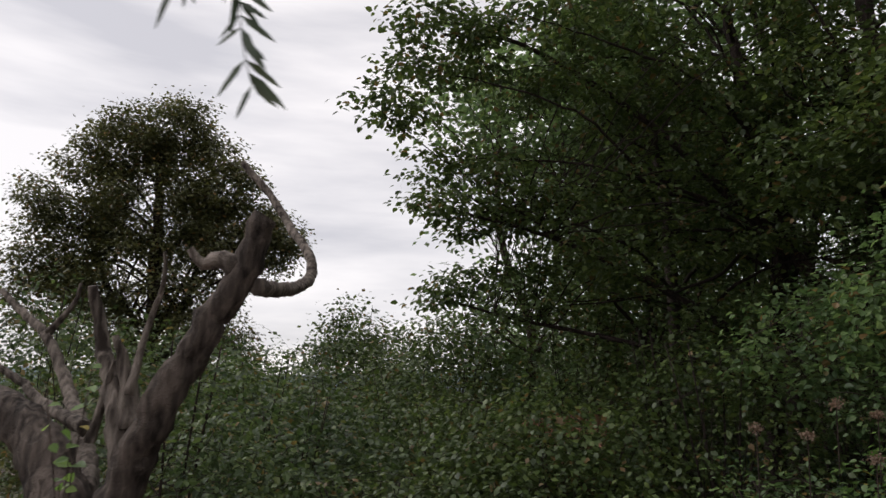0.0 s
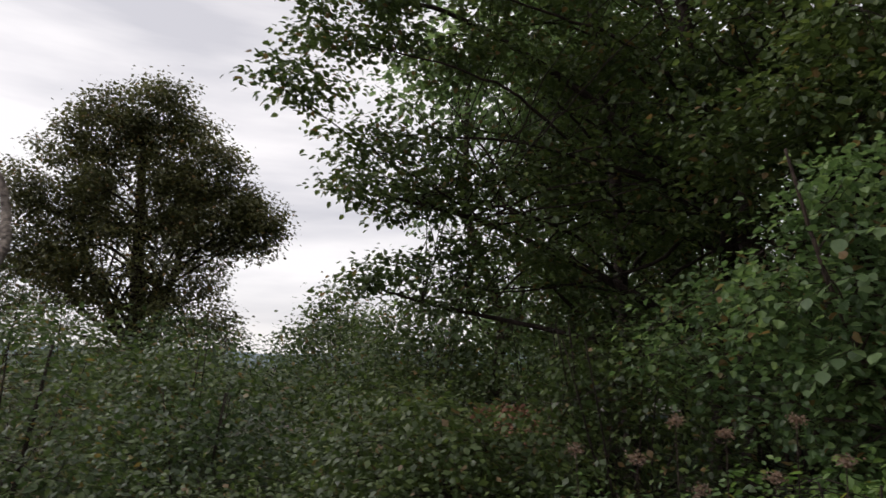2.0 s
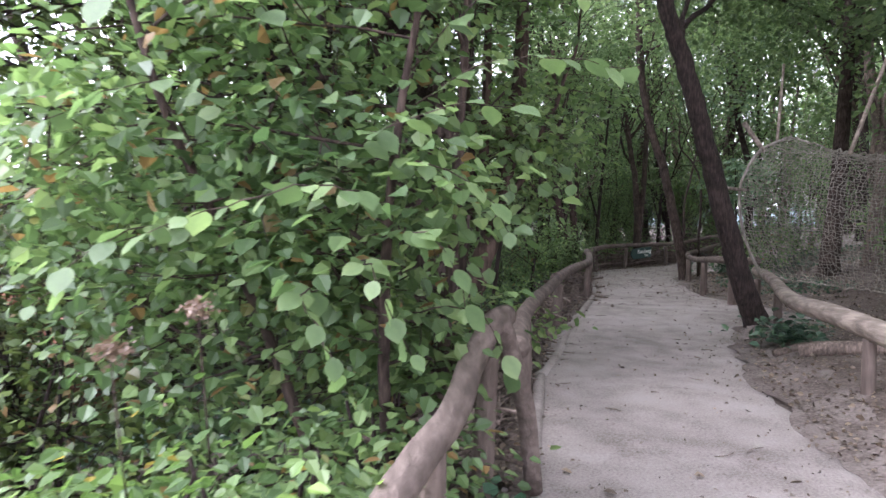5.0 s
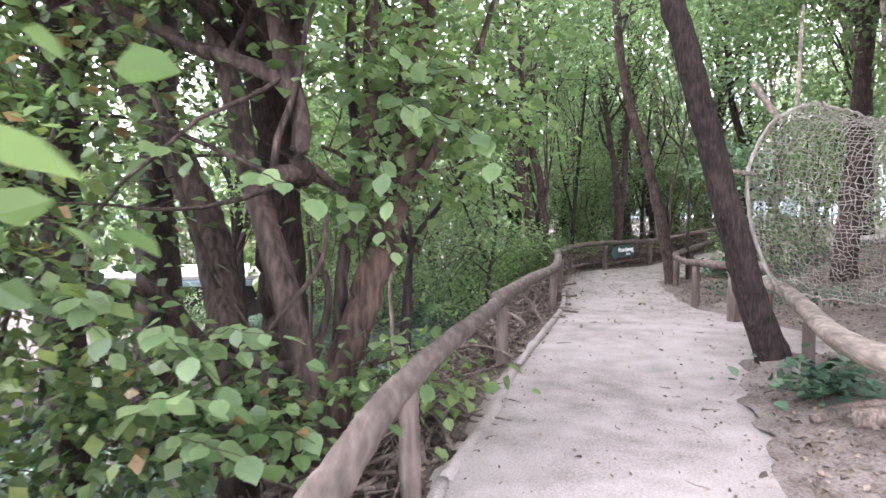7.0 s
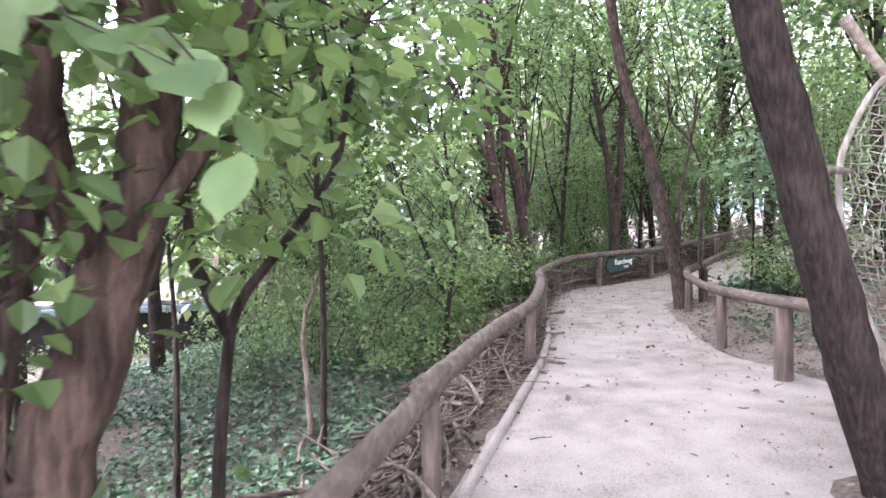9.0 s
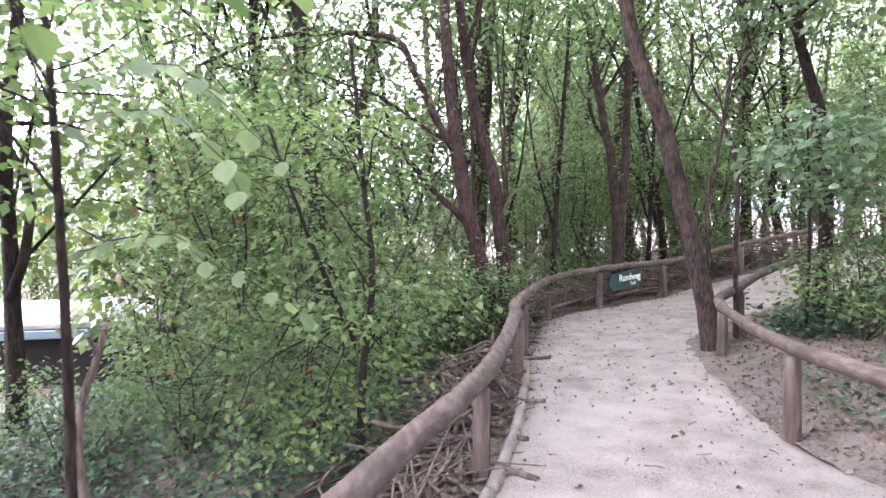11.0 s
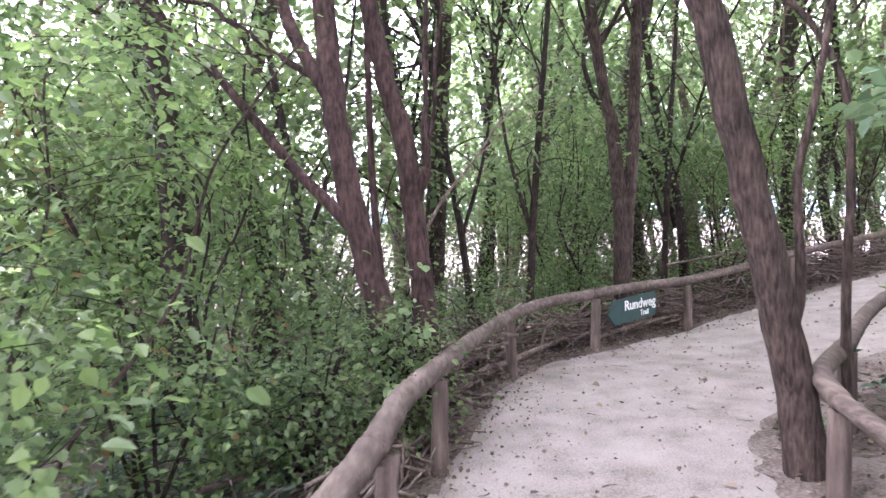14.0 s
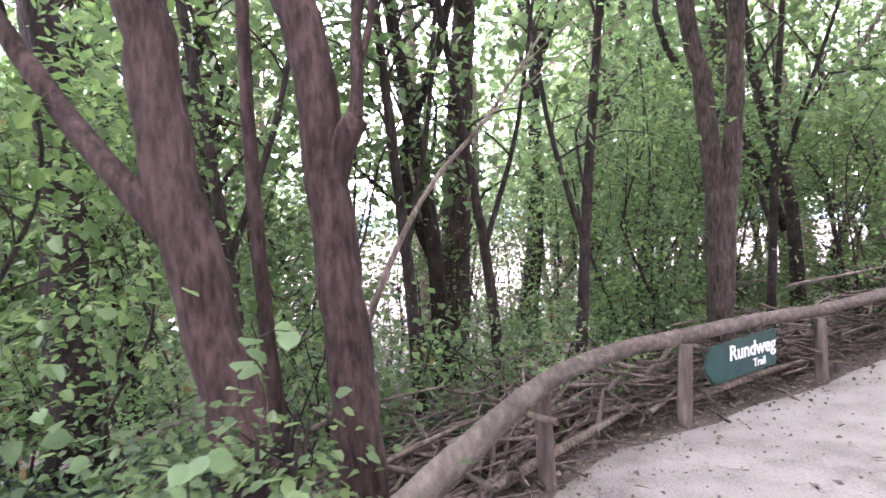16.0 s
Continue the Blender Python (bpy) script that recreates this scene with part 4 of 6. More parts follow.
def build_willow():
    top = thing("willow_twig", (-3.16, -5.33, 2.4), "hanging willow twig with narrow dark leaves", "twig")
    rng = np.random.default_rng(9)
    t = Tubes()
    runs = [[(x + 0.004, y, z + 0.016) for x, y, z in run] for run in [[(-3.2, -5.5, 3.6), (-3.18, -5.38, 2.3), (-3.16, -5.33, 1.75), (-3.14, -5.31, 1.52), (-3.13, -5.29, 1.36), (-3.12, -5.275, 1.30)],
            [(-3.15, -5.32, 1.62), (-3.18, -5.33, 1.48), (-3.20, -5.34, 1.42)], [(-3.15, -5.32, 1.62), (-3.10, -5.31, 1.50), (-3.07, -5.30, 1.46)], [(-3.16, -5.33, 1.75), (-3.21, -5.34, 1.6), (-3.24, -5.35, 1.5)]]]
    pos, way = [], []
    for r in runs:
        ln = smooth_line(r, 0.02)
        t.add(ln, 0.0025, 0.001, 4)
        for p in np.repeat(ln[ln[:, 2] < 1.8], 2, 0):
            pos.append(p)
            way.append(np.array([rng.choice([-1, 1]) * rng.uniform(0.3, 1.2), rng.uniform(-0.3, 0.5), -0.8]))
    hang("twig", t.mesh("twig", M_BARK_D), top)
    n = len(pos)
    hang("foliage", leaves("foliage", np.array(pos), np.array(way), np.tile([0.3, -1, 0.3], (n, 1)), rng.uniform(0.04, 0.07, n), M_WILLOW, 0.085, 0.1), top)


def build_yellow_sprig():
    top = thing("maple_sprig", (-4.0, -4.6, 0.3), "thin sprig with yellow-green leaves before the dead tree", "sprig")
    rng = np.random.default_rng(6)
    t, pos, way = Tubes(), [], []
    for end in ((-4.14, -4.58, 0.93), (-4.02, -4.6, 0.80), (-3.98, -4.6, 0.98), (-4.0, -4.64, 0.70)):
        ln = smooth_line([(-4.05, -4.55, -0.45), (-4.06, -4.56, 0.45), end], 0.05)
        t.add(ln, 0.004, 0.0015, 5)
        for p in ln[-7:]:
            pos.append(p)
            way.append(rng.normal(0, 1, 3) * np.array([1, 0.5, 0.3]) + np.array([0, 0, -0.3]))
    hang("twig", t.mesh("twig", M_BARK), top)
    n = len(pos)
    hang("foliage", leaves("foliage", np.array(pos), np.array(way), np.tile([0.2, -0.6, 1], (n, 1)) + rng.normal(0, 0.3, (n, 3)), rng.uniform(0.025, 0.05, n), M_NETTLE, 0.4), top)


build_dead_tree()
build_willow()
build_yellow_sprig()
HILL = "trees on the hillside"
tree("lime_tree", "tall rounded broadleaf tree with autumn-tinged foliage", "tree",
     [([(-19.3, 13.6, -4.0), (-19.1, 13.3, 0.5), (-18.9, 13.0, 3.5), (-18.7, 12.6, 6.5), (-18.6, 12.3, 9.5)], 0.42, 0.1),
      ([(-19.1, 13.3, 1.0), (-18.0, 13.4, 3.5), (-17.0, 13.4, 6.5)], 0.2, 0.06), ([(-19.1, 13.3, 1.2), (-20.4, 12.6, 4.0), (-21.3, 12.0, 6.5)], 0.2, 0.06)],
     [(-18.2, 12.4, 9.7, 1.6, 1.6, 1.3, 80), (-19.8, 12.0, 9.2, 1.5, 1.5, 1.3, 70), (-21.0, 11.5, 7.2, 1.8, 1.8, 1.6, 90), (-21.6, 11.3, 5.2, 1.7, 1.6, 1.5, 80), (-16.9, 13.2, 8.0, 1.8, 1.8, 1.5, 90), (-16.2, 13.4, 6.2, 1.7, 1.6, 1.4, 80), (-18.8, 12.6, 6.8, 2.4, 2.2, 1.8, 120), (-18.8, 12.8, 4.6, 3.6, 2.8, 1.9, 140),
      (-15.0, 13.8, 5.8, 1.2, 1.2, 1.1, 60), (-17.8, 13.0, 2.2, 2.6, 2.4, 1.6, 80), (-21.5, 11.6, 3.6, 1.8, 1.8, 1.6, 60)],
     0.135, 95, 0.25, M_BARK_D, M_BROWNISH, 51, HILL, 60, 0.012, split=True, simple=True)
tree("spreading_tree", "large dark broadleaf tree reaching out over the hillside", "tree",
     [([(-1.0, 4.6, -1.5), (-0.9, 4.4, 1.0), (-0.7, 4.0, 3.2), (-0.95, 3.8, 4.4), (-1.2, 3.7, 6.5)], 0.16, 0.07), ([(-2.1, 5.1, -1.6), (-2.15, 4.8, 3.2), (-2.25, 4.65, 4.8), (-2.4, 4.6, 7)], 0.13, 0.06),
      ([(-0.9, 4.3, 1.4), (-2.2, 3.6, 2.2), (-3.6, 3.0, 2.9), (-4.9, 2.6, 3.3)], 0.07, 0.02), ([(-0.8, 4.0, 3.0), (-2.4, 3.2, 4.6), (-4.0, 2.4, 5.6), (-5.0, 1.8, 5.6)], 0.07, 0.02),
      ([(-0.9, 4.4, 1.0), (-2.6, 3.6, 1.5), (-4.4, 3.3, 1.9), (-5.4, 3.3, 2.2)], 0.05, 0.015)],
     [(-4.6, 2.6, 3.6, 1.1, 1.1, 0.7, 64), (-3.2, 3.2, 3.0, 1.2, 1.2, 0.9, 64), (-3.6, 2.6, 5.4, 1.7, 1.3, 0.8, 80), (-2.0, 3.6, 4.4, 1.5, 1.4, 1.3, 90),
      (-5.0, 1.6, 5.3, 0.8, 0.7, 0.6, 30), (-5.4, 1.3, 4.5, 0.5, 0.5, 0.5, 14), (-4.6, 3.2, 2.2, 1.2, 1.0, 0.4, 36), (-1.6, 3.4, 6.2, 2.2, 1.8, 1.4, 110),
      (-1.6, 3.6, 2.4, 1.4, 1.2, 1.0, 60), (-0.2, 3.4, 3.6, 1.3, 1.3, 1.5, 54), (0.2, 4.2, 5.8, 1.2, 1.0, 1.3, 40)],
     0.09, 50, 0.18, M_BARK_D, M_DARK, 52, HILL, 90, 0.007, flat=0.32, split=True)
tree("broadleaf_tree", "dark trunk rising above the thicket", "tree",
     [([(0.75, 3.95, -0.9), (0.70, 3.85, 1.2), (0.62, 3.55, 2.2), (0.36, 2.94, 3.59), (0.35, 2.87, 4.49), (0.3, 2.9, 6.5)], 0.13, 0.085)],
     [(0.4, 2.6, 5.8, 1.8, 1.4, 1.2, 70), (-0.2, 2.2, 4.2, 1.2, 0.9, 0.8, 46), (0.9, 2.0, 3.6, 0.9, 0.7, 0.7, 34), (-0.6, 1.6, 3.3, 0.8, 0.7, 0.5, 34), (0.3, 1.2, 3.6, 0.9, 0.7, 0.8, 50), (1.4, 1.6, 4.6, 1.2, 1.0, 0.9, 40)],
     0.09, 44, 0.2, M_BARK_D, M_DARK, 53, HILL, 40, 0.007, split=True)


# ---------------- the hazel thicket at the fence's start ----------------
def single_leaf_mesh():
    bm = bmesh.new()
    rows = [(0.0, 0.03), (0.14, 0.27), (0.34, 0.41), (0.58, 0.43), (0.80, 0.28), (0.93, 0.10)]
    left, mid, right = [], [], []
    for i, (y, w) in enumerate(rows):
        droop = -0.16 * y * y
        ripple = 0.02 * (i % 2)
        left.append(bm.verts.new((-w, y, droop + 0.10 * w + ripple)))
        mid.append(bm.verts.new((0, y, droop)))
        right.append(bm.verts.new((w, y, droop + 0.10 * w - ripple)))
    tip = bm.verts.new((0, 1.04, -0.19))
    for i in range(len(rows) - 1):
        bm.faces.new((left[i], mid[i], mid[i + 1], left[i + 1]))
        bm.faces.new((mid[i], right[i], right[i + 1], mid[i + 1]))
    bm.faces.new((left[-1], mid[-1], tip)), bm.faces.new((mid[-1], right[-1], tip))
    me = bpy.data.meshes.new("leaf")
    bm.to_mesh(me)
    bm.free()
    me.materials.append(M_HAZEL)
    for f in me.polygons:
        f.use_smooth = True
    return me


LEAF = single_leaf_mesh()


def leafy_spray(parent, runs, seed, size=0.085, gap=0.05, thick=0.004):
    """Arching twigs with big leaves set singly along them, two by two."""
    rng = np.random.default_rng(seed)
    for run in runs:
        ln = smooth_line(run, gap)
        ln[1:-1] += rng.normal(0, 0.006, ln[1:-1].shape)
        t = Tubes()
        t.add(ln, thick, thick * 0.4, 5, cap=False)
        hang("twig", t.mesh("twig", M_BARK), parent)
        for i in range(1, len(ln)):
            d = unit(ln[i] - ln[i - 1])
            side = unit(np.cross(d, [0, 0, 1.0])) * (1 if i % 2 else -1)
            way = Vector(d * 0.6 + side * rng.uniform(0.4, 1.0) + np.array([0, 0, rng.uniform(-0.75, -0.05)])).normalized()
            up = Vector((rng.normal(0, 0.35), rng.normal(-0.35, 0.3), 1.0))
            x = way.cross(up).normalized()
            m = Matrix((x, way, x.cross(way))).transposed().to_4x4()
            o = new("leaf", LEAF)
            o.parent = parent
            s = size * rng.uniform(0.55, 1.15)
            o.matrix_basis = Matrix.Translation(Vector(ln[i]) - parent.location) @ m @ Matrix.Diagonal((s, s, s, 1))


hz = tree("hazel_bush", "dense hazel bush with large round light green leaves", "bush",
          [([(0.35, 0.15, -0.3), (0.3, -0.1, 0.8), (0.35, -0.2, 1.6), (0.5, -0.2, 2.4)], 0.03, 0.01), ([(0.2, 0.2, -0.3), (-0.2, 0.1, 0.9), (-0.5, -0.1, 1.7), (-0.7, -0.2, 2.6)], 0.03, 0.01),
           ([(0.45, 0.3, -0.3), (0.6, 0.35, 1.0), (0.65, 0.3, 2.0), (0.7, 0.3, 3.0)], 0.035, 0.012)],
          [(0.15, 0.05, 1.3, 0.6, 0.5, 0.55, 90), (-0.55, 0.15, 1.5, 0.6, 0.5, 0.6, 80), (0.0, 0.1, 2.3, 0.8, 0.5, 0.5, 80), (0.25, 0.1, 0.75, 0.35, 0.3, 0.3, 26), (-0.4, 0.3, 0.8, 0.7, 0.4, 0.5, 60),
           (-1.2, 0.9, 1.3, 0.6, 0.5, 0.6, 50), (0.6, 0.4, 2.7, 0.5, 0.4, 0.3, 20)],
          0.07, 18, 0.13, M_BARK, M_HAZEL_ALL, 61, "", 30, 0.005, wide=0.43)
leafy_spray(hz, [[(0.1, 0.0, 1.45), (0.3, -0.45, 1.55), (0.55, -0.5, 1.62), (0.70, -0.47, 1.62)], [(0.3, 0.0, 1.6), (0.6, -0.3, 1.78), (0.9, -0.38, 1.80), (1.10, -0.40, 1.77)],
                 [(0.35, -0.1, 1.3), (0.15, -0.6, 1.36), (-0.1, -0.62, 1.32), (-0.38, -0.6, 1.22)], [(0.3, -0.1, 1.2), (0.42, -0.5, 1.22), (0.52, -0.5, 1.1), (0.56, -0.45, 0.98)],
                 [(0.2, -0.1, 1.1), (0.25, -0.55, 1.12), (0.33, -0.6, 0.98), (0.38, -0.58, 0.85)], [(0.1, -0.1, 1.0), (0.05, -0.5, 1.02), (0.12, -0.6, 0.9), (0.16, -0.6, 0.8)],
                 [(0.35, 0.0, 1.75), (0.55, -0.3, 1.95), (0.75, -0.4, 2.05), (0.95, -0.4, 2.0)], [(-0.2, 0.0, 1.6), (-0.35, -0.35, 1.7), (-0.5, -0.45, 1.66), (-0.7, -0.5, 1.55)],
                 [(0.0, 0.0, 1.8), (-0.1, -0.4, 1.95), (-0.3, -0.5, 1.97), (-0.5, -0.55, 1.9)], [(0.4, 0.0, 0.9), (0.6, -0.25, 0.95), (0.7, -0.2, 0.85), (0.78, -0.15, 0.7)],
                 [(0.2, 0.0, 1.5), (0.45, -0.3, 1.45), (0.62, -0.35, 1.36), (0.72, -0.35, 1.22)], [(-0.3, 0.0, 1.2), (-0.45, -0.35, 1.25), (-0.6, -0.45, 1.15), (-0.75, -0.5, 1.0)],
                 [(0.1, 0.0, 1.9), (0.1, -0.35, 2.15), (0.25, -0.45, 2.2), (0.45, -0.5, 2.15)]], 62, 0.095, 0.055)
ov = tree("overhanging_hazel", "overhanging branch of hazel with big pale leaves", "tree",
          [([(3.6, -2.2, -0.3), (3.0, -2.0, 1.6), (2.2, -1.6, 2.6), (1.4, -1.3, 3.0)], 0.06, 0.015)], [(2.6, -1.6, 2.9, 0.8, 0.6, 0.4, 26), (3.3, -1.8, 2.6, 0.6, 0.7, 0.7, 36)],
          0.085, 14, 0.15, M_BARK, M_HAZEL_ALL, 63, "", 12, 0.006, wide=0.43)
leafy_spray(ov, [[(1.6, -1.3, 2.95), (1.1, -1.5, 2.6), (0.7, -1.7, 2.3), (0.45, -1.8, 2.05), (0.2, -1.85, 1.85)], [(2.0, -1.4, 2.9), (1.6, -1.2, 2.6), (1.35, -1.2, 2.35), (1.2, -1.2, 2.15)]], 64, 0.08, 0.06)
nh = thing("hazel_branch", (0.9, 2.4, 1.2), "low hazel branches with broad leaves beside the trunks", "branch")
leafy_spray(nh, [[(0.3, 2.9, 0.6), (0.45, 2.1, 0.85), (0.55, 1.75, 0.93), (0.66, 1.62, 0.86), (0.78, 1.6, 0.76)], [(0.35, 2.9, 0.5), (0.6, 2.2, 0.8), (0.78, 1.95, 0.88), (0.93, 1.88, 0.86)],
                 [(0.2, 2.8, 0.3), (0.4, 1.9, 0.6), (0.6, 1.6, 0.74), (0.82, 1.5, 0.72)], [(0.3, 2.7, 0.2), (0.55, 1.9, 0.5), (0.75, 1.6, 0.56), (0.9, 1.6, 0.5)],
                 [(0.1, 2.8, 0.8), (0.15, 2.1, 1.0), (0.3, 1.8, 0.98), (0.42, 1.65, 0.86)], [(0.7, 2.6, 1.45), (0.82, 2.2, 1.47), (0.93, 2.02, 1.42), (1.03, 1.98, 1.36)],
                 [(1.15, 3.1, 1.6), (1.25, 2.75, 1.62), (1.32, 2.6, 1.5), (1.34, 2.58, 1.36)], [(1.1, 3.0, 1.3), (1.22, 2.7, 1.34), (1.30, 2.6, 1.22), (1.36, 2.6, 1.12)],
                 [(1.4, 3.4, 1.9), (1.55, 3.1, 2.05), (1.75, 3.0, 2.08), (1.95, 3.0, 2.0)], [(0.9, 2.8, 1.95), (1.1, 2.5, 2.08), (1.3, 2.4, 2.06), (1.45, 2.4, 1.96)],
                 [(1.1, 3.4, 0.3), (1.3, 3.1, 0.6), (1.45, 2.95, 0.55), (1.55, 2.9, 0.4)], [(0.1, 3.0, 1.5), (0.25, 2.6, 1.6), (0.4, 2.4, 1.58), (0.55, 2.3, 1.48)],
                 [(0.5, 2.7, 0.1), (0.8, 2.4, 0.35), (0.98, 2.3, 0.36), (1.12, 2.3, 0.25)]], 65, 0.1, 0.06)

fh = thing("maple_branch", (1.5, 3.0, 2.0), "near branch of broad pale green leaves hanging over the fence", "branch")
leafy_spray(fh, [[(1.5, 3.3, 2.0), (1.55, 2.95, 1.85), (1.66, 2.84, 1.76), (1.78, 2.82, 1.70)], [(1.5, 3.3, 1.9), (1.72, 2.95, 1.80), (1.84, 2.84, 1.68), (1.88, 2.80, 1.56)], [(1.35, 3.2, 2.0), (1.40, 2.95, 1.9), (1.48, 2.86, 1.82)]], 66, 0.12, 0.075)
fl = thing("hazel_branch", (2.4, 6.6, 1.6), "near sprays of light green leaves reaching over the fence", "branch")
leafy_spray(fl, [[(1.8, 7.1, 2.1), (2.4, 6.5, 2.05), (2.65, 6.25, 1.85), (2.85, 6.18, 1.64)], [(1.8, 7.0, 1.9), (2.35, 6.5, 1.9), (2.6, 6.2, 1.75), (2.7, 6.1, 1.6)], [(1.8, 7.2, 1.4), (2.3, 6.7, 1.48), (2.55, 6.5, 1.36), (2.82, 6.5, 1.2)]], 67, 0.08, 0.06)
lo = thing("hazel_branch", (4.4, 11.7, 0.6), "leafy green suckers round the foot of the trunks", "branch")
leafy_spray(lo, [[(4.5, 11.9, 0.2), (4.45, 11.7, 0.55), (4.5, 11.5, 0.85), (4.6, 11.35, 0.95)], [(4.7, 12.0, 0.1), (4.75, 11.8, 0.5), (4.7, 11.6, 0.75), (4.75, 11.45, 0.8)],
                 [(4.4, 11.9, 0.2), (4.2, 11.8, 0.7), (4.1, 11.6, 1.0), (4.0, 11.5, 1.05)], [(4.3, 11.9, 0.0), (4.15, 11.7, 0.4), (4.0, 11.5, 0.6), (3.9, 11.4, 0.62)],
                 [(4.6, 11.9, 0.0), (4.6, 11.6, 0.35), (4.55, 11.4, 0.5), (4.5, 11.25, 0.5)], [(4.5, 11.95, 0.5), (4.55, 11.75, 0.95), (4.65, 11.6, 1.15), (4.75, 11.55, 1.18)]], 68, 0.065, 0.045)


def shrub(name, label, x, y, rx, ry, h, n, leaf, per, green, seed, spread=0.16, category="bush", wide=0.36, stems=5):
    z = ground_at(x, y)
    rng = np.random.default_rng(seed)
    tr = []
    for _ in range(stems):
        a, b = rng.uniform(-1, 1, 2), rng.uniform(-1, 1, 2)
        tr.append(([(x + a[0] * rx * 0.2, y + a[1] * ry * 0.2, z - 0.05), (x + b[0] * rx * 0.4, y + b[1] * ry * 0.4, z + h * 0.5), (x + b[0] * rx * 0.7, y + b[1] * ry * 0.7, z + h * 0.95)], 0.016, 0.006))
    return tree(name, label, category, tr, [(x, y, z + h * 0.5, rx, ry, h * 0.5, n)], leaf, per, spread, M_BARK_D, green, seed, "", n // 3, 0.004, 0.6, wide, 0.3, 6, simple=leaf > 0.068)


# thicket between the path and the view
shrub("bramble_bush", "small-leaved green bush at the foot of the trunks", 4.55, 11.72, 0.36, 0.25, 1.0, 80, 0.047, 24, M_WOOD_L, 101, 0.12)
shrub("bramble_bush", "small-leaved green bush at the foot of the trunks", 3.95, 11.5, 0.5, 0.35, 0.85, 90, 0.048, 24, M_WOOD_L, 102, 0.14)
shrub("bramble_bush", "small-leaved green bush on the bank below the fence", 3.2, 11.2, 0.6, 0.6, 1.2, 70, 0.055, 24, M_HAZEL_ALL, 103, 0.15)
shrub("bramble_bush", "leafy green bramble thicket in front of the hazel", -0.55, -0.75, 0.85, 0.5, 0.95, 150, 0.06, 20, M_NETTLE, 71)
shrub("snowberry_bush", "bright green shrub with small yellowing leaves", -0.2, -1.35, 0.32, 0.45, 0.8, 70, 0.045, 24, M_NETTLE, 72, 0.12)
shrub("bramble_bush", "leafy weeds and ivy against the first fence rail", -0.05, -0.62, 0.36, 0.3, 0.8, 80, 0.055, 22, M_HAZEL_ALL, 104, 0.13)
shrub("bramble_bush", "leafy weeds and ivy against the first fence rail", 0.32, -0.12, 0.28, 0.25, 0.75, 60, 0.055, 20, M_HAZEL_ALL, 105, 0.12)
shrub("bramble_bush", "dark green bramble with faded flower heads", -1.6, -0.7, 0.9, 0.7, 1.0, 140, 0.055, 22, M_HAZEL_ALL, 73)
shrub("bramble_bush", "dark green bramble with faded flower heads", -2.6, -1.0, 0.9, 0.8, 0.9, 110, 0.055, 22, M_DARK, 74)
shrub("laurel_bush", "dense dark evergreen bush", -3.6, 1.4, 1.5, 1.1, 1.9, 230, 0.085, 32, M_DARK, 75, 0.2)
shrub("laurel_bush", "dense dark evergreen bush", -1.9, 1.6, 1.2, 1.0, 2.4, 170, 0.075, 24, M_DARK, 76, 0.2)
shrub("laurel_bush", "dense dark evergreen bush", -0.6, 2.0, 1.0, 0.8, 2.6, 150, 0.075, 24, M_DARK, 77, 0.2)
shrub("elder_bush", "feathery light green shrub on the slope", -7.0, 1.8, 1.5, 1.3, 2.5, 220, 0.085, 34, M_SLOPE, 78, 0.2)
shrub("elder_bush", "grey-green bushy shrub on the slope", -8.6, 3.4, 1.8, 1.5, 3.3, 240, 0.10, 34, M_DARK, 79, 0.24)
shrub("elder_bush", "leafy green shrub beside the dead tree", -6.3, -1.4, 1.0, 0.9, 2.6, 170, 0.06, 26, M_SLOPE, 80, 0.18)
shrub("elder_bush", "yellowish shrub on the slope", -9.9, 1.6, 1.5, 1.3, 3.1, 200, 0.08, 30, M_BROWNISH, 81, 0.2)
shrub("elder_bush", "mid green shrub below the view", -5.3, 0.8, 1.5, 1.1, 1.3, 220, 0.075, 32, M_DARK, 82, 0.2)
shrub("elder_bush", "leafy green shrub under the dead tree", -4.1, -2.2, 0.7, 0.6, 0.9, 100, 0.055, 22, M_SLOPE, 83, 0.15)
shrub("thorn_tree", "round dark tree on the slope below", -7.0, 6.6, 1.6, 1.3, 3.1, 220, 0.11, 30, M_DARK, 84, 0.26)
shrub("thorn_tree", "round dark tree in the distance", -12.9, 16.4, 1.7, 1.5, 5.9, 190, 0.18, 30, M_DARK, 85, 0.34)
shrub("thorn_tree", "broad green shrub on the slope", -11.0, 7.4, 2.3, 1.9, 4.3, 260, 0.12, 30, M_SLOPE, 86, 0.3)
shrub("thorn_tree", "broad green shrub on the slope", -14.6, 6.4, 2.6, 2.0, 5.0, 240, 0.14, 30, M_DARK, 87, 0.32)
shrub("thorn_tree", "bushy green tree on the slope", -12.2, 2.6, 2.0, 1.7, 4.8, 220, 0.11, 30, M_SLOPE, 88, 0.3)
shrub("thorn_tree", "dark bush behind the path bank", -5.6, 4.2, 1.3, 1.1, 2.3, 220, 0.09, 32, M_DARK, 89, 0.24)
shrub("thorn_tree", "dense green thicket in front of the hut", -3.9, 4.6, 1.0, 0.5, 1.65, 150, 0.09, 30, M_DARK, 90, 0.2)
shrub("thorn_tree", "broad dark tree on the lower slope", -10.5, 12.5, 2.6, 2.0, 4.4, 260, 0.15, 30, M_DARK, 91, 0.34)
shrub("thorn_tree", "broad green tree on the lower slope", -15.5, 11.0, 2.6, 2.2, 4.6, 240, 0.16, 30, M_SLOPE, 92, 0.36)
shrub("thorn_tree", "broad dark tree on the lower slope", -7.6, 10.5, 2.0, 1.8, 4.6, 240, 0.14, 30, M_DARK, 93, 0.32)
shrub("laurel_bush", "dense dark evergreen bush", -2.3, 2.7, 0.8, 0.7, 2.7, 150, 0.085, 30, M_DARK, 98, 0.2)
